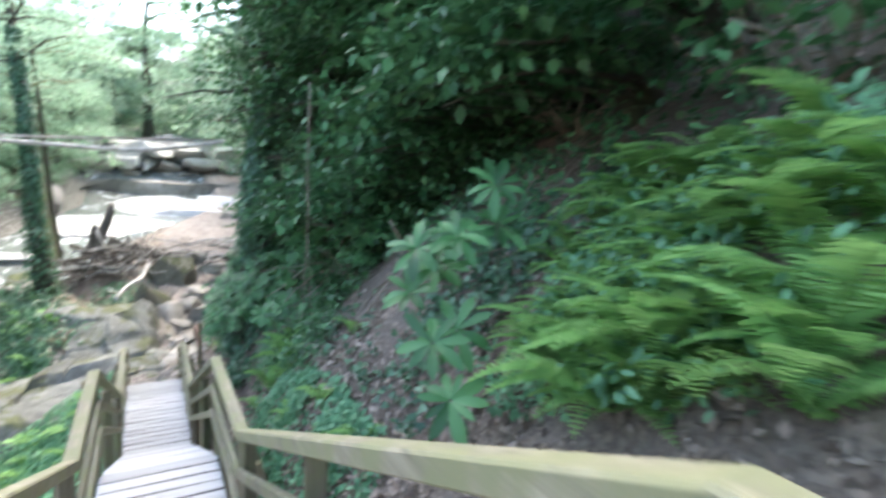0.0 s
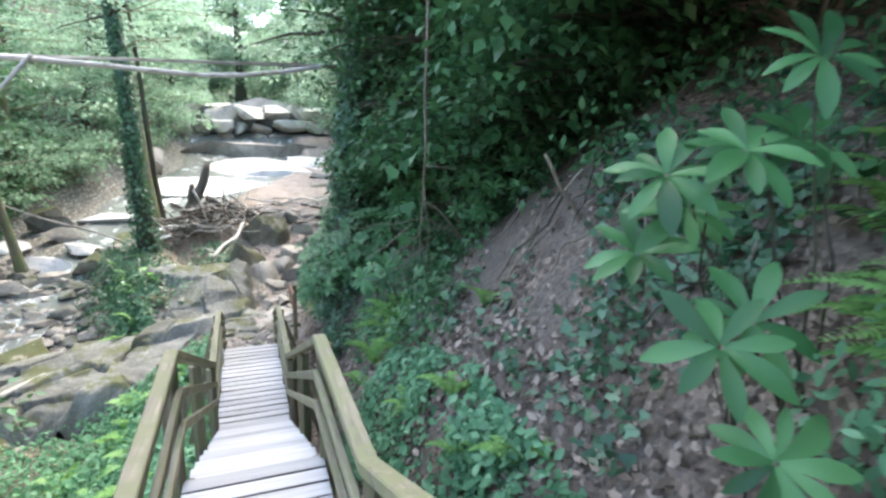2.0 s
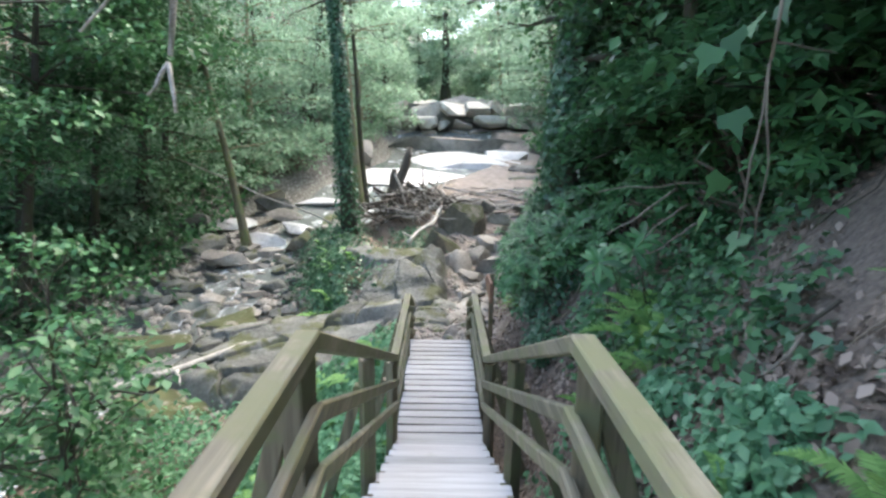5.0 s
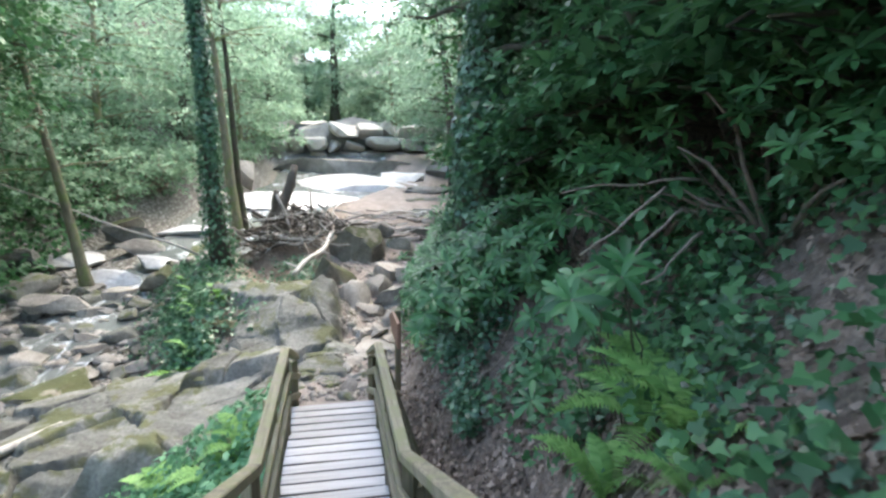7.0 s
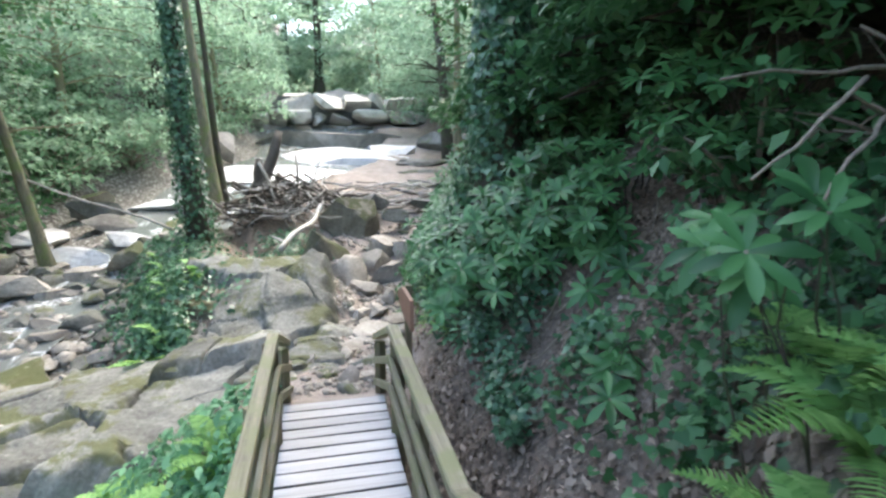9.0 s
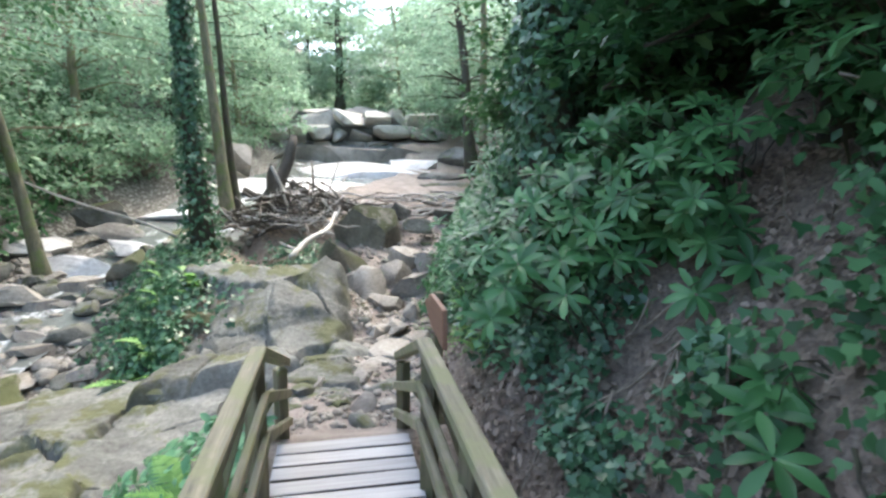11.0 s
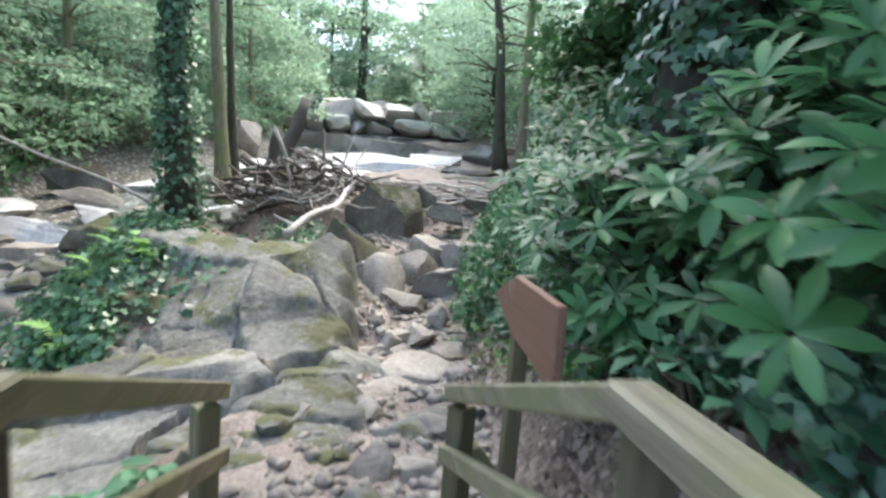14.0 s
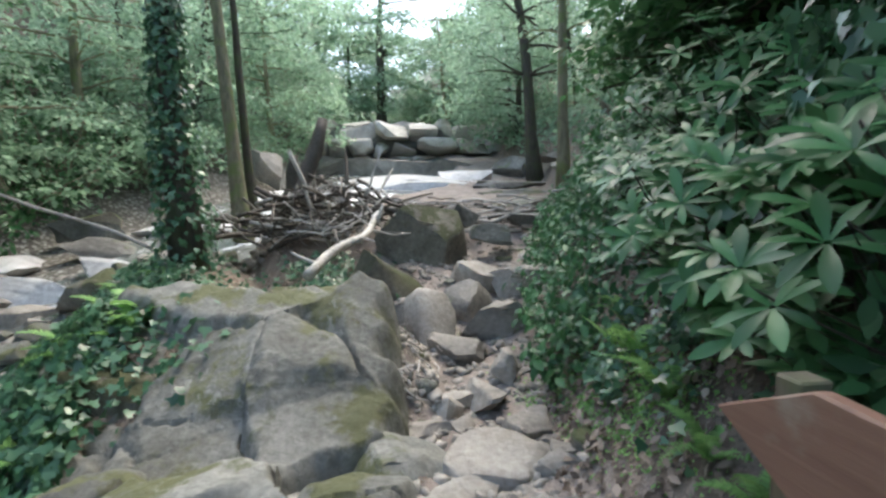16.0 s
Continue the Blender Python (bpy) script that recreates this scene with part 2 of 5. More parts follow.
def part(name, bm, material, parent, label="", smooth=False):
    me = bm
    if isinstance(bm, bmesh.types.BMesh):
        me = bpy.data.meshes.new(name)
        bm.to_mesh(me)
        bm.free()
        me.materials.append(material)
        if smooth:
            me.polygons.foreach_set("use_smooth", [True] * len(me.polygons))
    ob = new(name, me)
    if parent is not None:
        ob.parent = parent
    if label:
        tagged(ob, label)
    return ob


def thing(name, label, category, group="", kind="", at=(0, 0, 0)):
    e = new(name)
    e.empty_display_size = 0.1
    e.location = at
    return tagged(e, label, category, group, kind)


def box_bm(size, m=Matrix(), bevel=0.006):
    bm = bmesh.new()
    bmesh.ops.create_cube(bm, size=1, matrix=Matrix.Diagonal((*size, 1)))
    if bevel:
        bmesh.ops.bevel(bm, geom=bm.edges[:], offset=bevel, segments=1, affect="EDGES")
    bmesh.ops.transform(bm, matrix=m, verts=bm.verts)
    return bm


def beam_bm(a, b, width, height, bevel=0.006, wear=0.0, seed=0):
    """A squared timber from a to b; height is measured in its upright plane."""
    a, b = Vector(a), Vector(b)
    d = b - a
    q = d.to_track_quat("Y", "Z").to_matrix().to_4x4()
    bm = box_bm((width, d.length, height), Matrix(), bevel)
    if wear:
        for v in bm.verts:
            v.co += Vector(noise.noise_vector(v.co * 3 + Vector((seed * 7.1, 0, 0)))) * wear
    bmesh.ops.transform(bm, matrix=Matrix.Translation((a + b) / 2) @ q, verts=bm.verts)
    return bm


def tube(points, radii, sides=8, rough=0.0, seed=0):
    """A tapering limb as vertex rows along points; returns verts, quads."""
    pts = [Vector(p) for p in points]
    vs, qs = [], []
    for i, p in enumerate(pts):
        d = (pts[min(i + 1, len(pts) - 1)] - pts[max(i - 1, 0)]).normalized()
        side = d.cross(Vector((0.31, 0.2, 0.93)))
        if side.length < 0.2:
            side = d.cross(Vector((1, 0.1, 0)))
        side.normalize()
        up = side.cross(d)
        for k in range(sides):
            a = 2 * math.pi * k / sides
            r = radii[i] * (1 + rough * noise.noise(p * 2.3 + Vector((math.cos(a), math.sin(a), seed * 3.7)) * 1.7))
            vs.append(p + side * math.cos(a) * r + up * math.sin(a) * r)
    for i in range(len(pts) - 1):
        for k in range(sides):
            k2 = (k + 1) % sides
            qs.append((i * sides + k, i * sides + k2, (i + 1) * sides + k2, (i + 1) * sides + k))
    n = len(vs)
    vs.append(pts[0]), vs.append(pts[-1])
    last = (len(pts) - 1) * sides
    for k in range(0, sides, 2):
        qs.append((n, (k + 2) % sides, k + 1, k))
        qs.append((n + 1, last + k, last + k + 1, last + (k + 2) % sides))
    return vs, qs


def curve_points(a, b, n, wobble, seed, sag=0.0):
    a, b = Vector(a), Vector(b)
    out = []
    for i in range(n):
        f = i / (n - 1)
        p = a.lerp(b, f)
        w = noise.noise_vector(Vector((f * 2.3 + seed * 5.3, seed * 1.7, 0.3)))
        p = p + w * wobble * math.sin(math.pi * min(f * 1.2, 1) * 0.5 + 0.001) + Vector((0, 0, -sag * 4 * f * (1 - f)))
        out.append(p)
    return out


def limb_mesh(name, limbs, material):
    """limbs: rows of (points, radii, sides)."""
    V, Q = [], []
    for j, (pts, radii, sides) in enumerate(limbs):
        vs, qs = tube(pts, radii, sides, 0.25, j)
        o = len(V)
        V += vs
        Q += [tuple(i + o for i in q) for q in qs]
    return big_mesh(name, np.array([tuple(v) for v in V]), np.array(Q), material, True)


# leaf shapes: verts (length along +y, from its stalk), quads
def leaf_shape(width, rows=5, fold=0.12, droop=0.25, tip=1.0):
    vs, qs = [], []
    for i in range(rows + 1):
        f = i / rows
        w = width * (math.sin(math.pi * (0.06 + 0.9 * f ** tip)) ** 0.8) * 0.5
        z = -droop * f * f
        vs += [(-w, f, z + fold * w * 2), (0, f, z), (w, f, z + fold * w * 2)]
    for i in range(rows):
        a = i * 3
        qs += [(a, a + 1, a + 4, a + 3), (a + 1, a + 2, a + 5, a + 4)]
    return np.array(vs), np.array(qs)


LONG_LEAF = leaf_shape(0.3, 6, 0.1, 0.24, 1.55)
OVAL_LEAF = leaf_shape(0.55, 3, 0.1, 0.18)
SMALL_LEAF = leaf_shape(0.62, 2, 0.12, 0.1)
IVY_LEAF = (np.array([(0, 0, 0), (-.42, -.02, .04), (-.5, .38, .03), (-.2, .5, 0), (0, 1, -.12), (.2, .5, 0), (.5, .38, .03), (.42, -.02, .04), (0, .4, -.03)]),
            np.array([(0, 8, 2, 1), (8, 4, 3, 2), (0, 7, 6, 8), (8, 6, 5, 4)]))


def frame_from(d, up):
    """Rotation matrices (n x 3 x 3) whose y runs along d and z leans to up."""
    y = d / np.linalg.norm(d, axis=1, keepdims=True)
    x = np.cross(y, up)
    ln = np.linalg.norm(x, axis=1, keepdims=True)
    x = np.where(ln > 1e-4, x / np.maximum(ln, 1e-4), np.array([[1.0, 0, 0]]))
    z = np.cross(x, y)
    return np.stack([x, y, z], axis=2)


def spread(shape, pos, d, up, size):
    vs, qs = shape
    R = frame_from(np.asarray(d, float), np.asarray(up, float))
    V = np.einsum("nij,kj->nki", R, vs) * np.asarray(size)[:, None, None] + np.asarray(pos)[:, None, :]
    Q = qs[None] + (np.arange(len(pos)) * len(vs))[:, None, None]
    return V.reshape(-1, 3), Q.reshape(-1, 4)


def leaf_cloud(name, material, shape, pos, d, up, size):
    V, Q = spread(shape, pos, d, up, size)
    return big_mesh(name, V, Q, material)


def merge(pieces):
    V, Q, o = [], [], 0
    for v, q in pieces:
        V.append(v), Q.append(q + o)
        o += len(v)
    return np.concatenate(V), np.concatenate(Q)


def rng(seed):
    return np.random.default_rng(seed)


def unit(r, n):
    v = r.normal(size=(n, 3))
    return v / np.linalg.norm(v, axis=1, keepdims=True)


# ---- lie of the land ----
DECK_Y = (-8.0, -2.96, 0.47, 2.15, 5.67, 8.0, 9.38)
DECK_Z = (3.12, 3.12, 1.6, 1.6, 0.0, 0.0, -0.58)
PATH_Y = (-40, -2.96, 0.47, 2.15, 5.67, 8.0, 8.6, 8.95, 9.7, 11, 13.1, 14.2, 16.2, 18, 20, 24, 34, 45, 80, 200)
PATH_Z = (7, 2.65, 1.15, 1.1, -0.5, -0.5, -0.1, -0.12, -0.43, -0.58, -0.75, -0.65, -0.35, 0.1, 0.6, 1.2, 2.2, 4.4, 11, 40)
BED_Y = (-60, 10, 13, 17, 20, 26, 34, 42, 45, 80, 200)
BED_Z = (-3.5, -1.7, -1.6, -0.9, -0.3, 0.9, 1.9, 3.0, 4.4, 10.5, 36)
STREAM_Y = (-60, 10, 17, 24, 34, 45, 80)
STREAM_X = (-7.5, -6.8, -5.8, -3.5, 0.6, 0.5, 2.5)
FOOT_Y = (-60, 8, 12, 16, 20, 28, 34, 80)
FOOT_X = (0.85, 0.95, 1.25, 2.0, 3.6, 6.3, 7.2, 9)


def deck(y):
    return np.interp(y, DECK_Y, DECK_Z)


def wave(x, y):
    return (np.sin(x * 1.7 + 0.6 * np.sin(y * 1.3)) * np.cos(y * 1.45 + 0.8 * np.sin(x * 0.9)) * 0.5
            + 0.3 * np.sin(x * 4.1 + y * 2.7) * np.cos(y * 3.7 - x * 1.9) + 0.2 * np.sin(x * 7.7 - y * 6.1))


def land(x, y):
    x, y = np.asarray(x, float), np.asarray(y, float)
    pz, bz = np.interp(y, PATH_Y, PATH_Z), np.interp(y, BED_Y, BED_Z)
    sx, fx = np.interp(y, STREAM_Y, STREAM_X), np.interp(y, FOOT_Y, FOOT_X)
    edge = np.interp(y, (-10, 8, 11, 14, 16, 20, 24, 34), (-0.6, -0.5, -0.4, -0.4, -1.0, -2.3, -0.4, 4.5))
    shore = np.minimum(np.interp(y, (-10, 8, 12, 34), (-3.6, -3.0, -3.6, 4.0)), edge - 0.8)
    shore = np.maximum(shore, sx + 1.5)
    f = np.clip((x - shore) / (edge - shore), 0, 1)
    f = f * f * (3 - 2 * f)
    z = bz + (pz - bz) * f
    d = np.clip(x - fx, 0, None)
    z = z + 1.18 * np.minimum(d, 2.2) + 0.85 * np.clip(d - 2.2, 0, 14) * np.interp(y, (14, 30), (1.0, 0.75))
    g = np.clip((sx - np.interp(y, (10, 34), (3.2, 4.5))) - x, 0, None)
    z = z + 0.55 * np.minimum(g, 3) + 0.8 * np.clip(g - 3, 0, 14)
    z = z + np.interp(y, (-1, 2, 4.8, 6), (0.0, 0.28, 0.4, 0.0)) * np.clip(d / 0.4, 0, 1)
    # the rocky mound beside the path
    ax, ay, bx, by = -2.1, 14.4, -3.4, 18.5
    u = np.clip(((x - ax) * (bx - ax) + (y - ay) * (by - ay)) / ((bx - ax) ** 2 + (by - ay) ** 2), 0, 1)
    r = np.hypot(x - ax - u * (bx - ax), y - ay - u * (by - ay))
    crest = 0.0 + 0.35 * u
    z = np.maximum(z, crest - 0.45 * r ** 1.6)
    q = np.clip((-0.75 - x) / 1.35, 0, 1)
    r2 = np.hypot(x + 0.75 + q * 1.35, y - 14.3)
    z = np.maximum(z, 0.22 - 0.52 * r2 ** 1.5)
    rough = np.interp(d, (0, 1), (0.05, 0.12)) + 0.06 * np.clip(g, 0, 1)
    under = (np.abs(x) < 0.8) & (y < 9.4)
    return z + wave(x, y) * np.where(under, 0.03, rough) + 0.07 * np.sin(x * 5.3 + 1.7 * np.sin(y * 2.1)) * np.sin(y * 4.7 + x) * np.clip((y - 9.6) / 2, 0, 1) * (d < 0.3)


def land_z(x, y):
    return float(land(x, y))


def land_up(x, y):
    e = 0.15
    n = np.stack([land(x - e, y) - land(x + e, y), land(x, y - e) - land(x, y + e), np.full(np.shape(x), 2 * e)], axis=-1)
    return n / np.linalg.norm(n, axis=-1, keepdims=True)


def grid_line(near, far, fine, coarse):
    out = [near]
    while out[-1] < far:
        out.append(out[-1] + fine + (out[-1] - near) * coarse)
    return out


xs = sorted({round(s * v, 3) for s in (-1, 1) for v in grid_line(0.0, 70, 0.11, 0.035)})
ys = [-v + 4 for v in reversed(grid_line(0.12, 50, 0.2, 0.06))] + [4 + v for v in grid_line(0.0, 190, 0.12, 0.022)]
GX, GY = np.meshgrid(np.array(xs), np.array(ys))
GZ = land(GX, GY)
nx, ny = len(xs), len(ys)
idx = np.arange(nx * ny).reshape(ny, nx)
quads = np.stack([idx[:-1, :-1], idx[:-1, 1:], idx[1:, 1:], idx[1:, :-1]], axis=-1).reshape(-1, 4)
gme = big_mesh("ground", np.stack([GX, GY, GZ], -1).reshape(-1, 3), quads, SOIL, True)
tagged(new("ground", gme), "sloping woodland floor of brown soil, leaf litter and trodden earth", "ground", kind="structure")

# stream: one sheet that follows its bed
sy = np.array(grid_line(-30, 44, 0.5, 0.0))
rows = []
for y in sy:
    c = np.interp(y, STREAM_Y, STREAM_X)
    w = np.interp(y, (10, 20, 26, 34), (0.8, 1.3, 3.0, 4.0))
    for k in range(9):
        x = c + (k / 4 - 1) * w
        rows.append((x, y, float(np.interp(y, BED_Y, BED_Z)) + 0.1 + 0.02 * math.sin(3 * x + 2 * y)))
idx = np.arange(len(rows)).reshape(len(sy), 9)
quads = np.stack([idx[:-1, :-1], idx[:-1, 1:], idx[1:, 1:], idx[1:, :-1]], axis=-1).reshape(-1, 4)
tagged(new("water", big_mesh("water", np.array(rows), quads, WATER, True)), "shallow stream running over pale rock", "water", kind="structure")


# ---- timber walkway ----
def deck_board(parent, mesh, y, z, turn):
    ob = new("plank", mesh)
    ob.parent = parent
    ob.matrix_basis = pose(0.004 * math.sin(y * 31), y, z - 0.02, 0.6 * math.sin(y * 17), 0.3 * math.sin(y * 23), turn)


def shade_edges(bm):
    """Paints gap shade on a board's long edges, darker than its worn top."""
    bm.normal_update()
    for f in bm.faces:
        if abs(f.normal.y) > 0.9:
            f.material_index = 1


walkway = thing("walkway", "weathered timber footbridge with stepped flights between level decks", "footbridge")
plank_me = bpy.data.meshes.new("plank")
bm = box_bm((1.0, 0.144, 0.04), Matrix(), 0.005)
shade_edges(bm)
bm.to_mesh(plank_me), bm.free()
# second material: the shade between boards, put into the edge colour
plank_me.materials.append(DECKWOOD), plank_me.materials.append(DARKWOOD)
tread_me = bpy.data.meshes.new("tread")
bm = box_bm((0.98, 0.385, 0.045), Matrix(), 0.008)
shade_edges(bm)
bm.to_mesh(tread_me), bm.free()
# second material: the shadow line along each tread, as a darker colour
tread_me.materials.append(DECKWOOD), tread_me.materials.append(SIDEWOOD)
riser_me = bpy.data.meshes.new("riser")
bm = box_bm((0.94, 0.022, 0.12), Matrix(), 0.003)
bm.to_mesh(riser_me), bm.free()
riser_me.materials.append(SIDEWOOD)
for y0, y1, z in ((0.47, 2.15, 1.6), (5.67, 8.72, 0.0), (-7.4, -2.96, 3.12)):
    n = round((y1 - y0) / 0.168)
    for i in range(n):
        deck_board(walkway, plank_me, y0 + (i + 0.5) * (y1 - y0) / n, z, 0.25 * math.sin(i * 2.3))
for y0, z0, y1, z1, n in ((-2.96, 3.12, 0.47, 1.6, 10), (2.15, 1.6, 5.67, 0.0, 10)):
    run, drop = (y1 - y0) / n, (z0 - z1) / n
    for i in range(n):
        z = z0 - drop * (i + 1)
        ob = part("tread", tread_me, None, walkway)
        ob.matrix_basis = pose(0.003 * math.sin(i * 5.1), y0 + run * (i + 0.5) + 0.01, z - 0.0225, 0.5 * math.sin(i * 3.3), 0, 0.3 * math.sin(i * 1.9))
        ob = part("riser", riser_me, None, walkway)
        ob.matrix_basis = pose(0, y0 + run * i + 0.012, z + drop / 2 - 0.03)
SEG = ((-7.4, 3.12, -2.96, 3.12), (-2.96, 3.12, 0.47, 1.6), (0.47, 1.6, 2.15, 1.6), (2.15, 1.6, 5.67, 0.0), (5.67, 0.0, 8.0, 0.0), (8.0, 0.0, 9.38, -0.58))
for s in (-1, 1):
    for k, (y0, z0, y1, z1) in enumerate(SEG):
        off = 0.19 if abs(z0 - z1) < 0.01 else 0.16
        part("stringer", beam_bm((s * 0.47, y0 - 0.02, z0 - off), (s * 0.47, y1 + 0.02, z1 - off), 0.05, 0.22, 0.006, 0.004, k), SIDEWOOD, walkway)


def railing(s):
    name = "railing"
    r = thing(name, "weathered greenish timber handrail with two lower rails", "railing", "railings of the footbridge")
    x = s * 0.5
    for k, (y0, z0, y1, z1) in enumerate(SEG):
        for h, w, t in ((0.965, 0.095, 0.07), (0.68, 0.045, 0.075), (0.42, 0.045, 0.075)):
            xx = x if h > 0.9 else x - s * 0.03
            g = 0.002 * k
            part("top_rail" if h > 0.9 else "lower_rail", beam_bm((xx, y0 - 0.012, z0 + h + g), (xx, y1 + 0.012, z1 + h + g), w, t, 0.008, 0.004, k + s), RAILWOOD, r)
    posts = [(-7.3, 3.12), (-5.0, 3.12), (-2.94, 3.12), (-1.25, 2.36), (0.47, 1.6), (2.12, 1.6), (3.85, 0.83), (5.67, 0.0), (6.85, 0.0), (7.97, 0.0), (9.34, -0.57)]
    for i, (y, z) in enumerate(posts):
        g = min(land_z(x, y), z - 0.4) - 0.25
        part("post", beam_bm((x + s * 0.035, y, g), (x + s * 0.035 + 0.004 * math.sin(i * 3), y + 0.006, z + 0.93), 0.095, 0.095, 0.007, 0.004, i), POSTWOOD, r)
        if i > 3:
            a = (x + s * 0.5, y + 0.02, max(land_z(x + s * 0.5, y), z - 0.9) - 0.1)
            part("brace", beam_bm(a, (x + s * 0.09, y + 0.02, z + 0.72), 0.07, 0.075, 0.006, 0.004, i + 20), POSTWOOD, r)
    return r


for s in (-1, 1):
    railing(s)

# ---- rocks ----
bm = bmesh.new()
bmesh.ops.create_icosphere(bm, subdivisions=4, radius=1)
ICO_V = np.array([tuple(v.co) for v in bm.verts])
ICO_F = [tuple(v.index for v in f.verts) for f in bm.faces]
bm.free()
bm = bmesh.new()
bmesh.ops.create_icosphere(bm, subdivisions=2, radius=1)
ICO2_V = np.array([tuple(v.co) for v in bm.verts])
ICO2_F = [tuple(v.index for v in f.verts) for f in bm.faces]
bm.free()


def rock_mesh(size, seed, material, cuts=9, rough=0.05, coarse=False, boxy=0.0):
    """An angular stone: a ball cut by planes, with uneven faces."""
    r = rng(seed)
    v = (ICO2_V if coarse else ICO_V).copy()
    if boxy:
        v = np.sign(v) * np.abs(v) ** (1 - boxy)
        v /= np.abs(v).max()
    for k in range(cuts):
        n = unit(r, 1)[0]
        if k % 3 == 0:
            n = n * np.array([0.35, 0.35, 1.0])
            n /= np.linalg.norm(n)
        off = r.uniform(0.5, 0.82)
        d = v @ n - off
        v = v - np.where(d > 0, d, 0)[:, None] * n
    s = np.array(size) / 2
    v = v / np.abs(v).max(axis=0) * s
    m = float(np.mean(s))
    off = Vector((seed * 3.1, seed * 1.7, 0))
    for i in range(len(v)):
        p = Vector(v[i])
        q = p / m
        w = noise.noise_vector(q * 1.6 + off) * 0.6 + noise.noise_vector(q * 4.5 + off) * 0.28 + noise.noise_vector(q * 11 + off) * 0.12
        v[i] += np.array(w) * rough * m
    me = mesh_from("rock", v, ICO2_F if coarse else ICO_F, material, True)
    me.set_sharp_from_angle(angle=radians(38))
    return me


def boulder(x, y, size, seed, material, label, name="boulder", turn=None, tilt=(0, 0), top=None, sink=0.3, boxy=0.25, group="", rough=0.05):
    ob = new(name, rock_mesh(size, seed, material, 14, rough, False, boxy))
    r = rng(seed + 500)
    z = land_z(x, y) + size[2] * (0.5 - sink) if top is None else top - size[2] / 2
    ob.matrix_basis = pose(x, y, z, tilt[0], tilt[1], r.uniform(0, 360) if turn is None else turn)
    return tagged(ob, label, name, group)


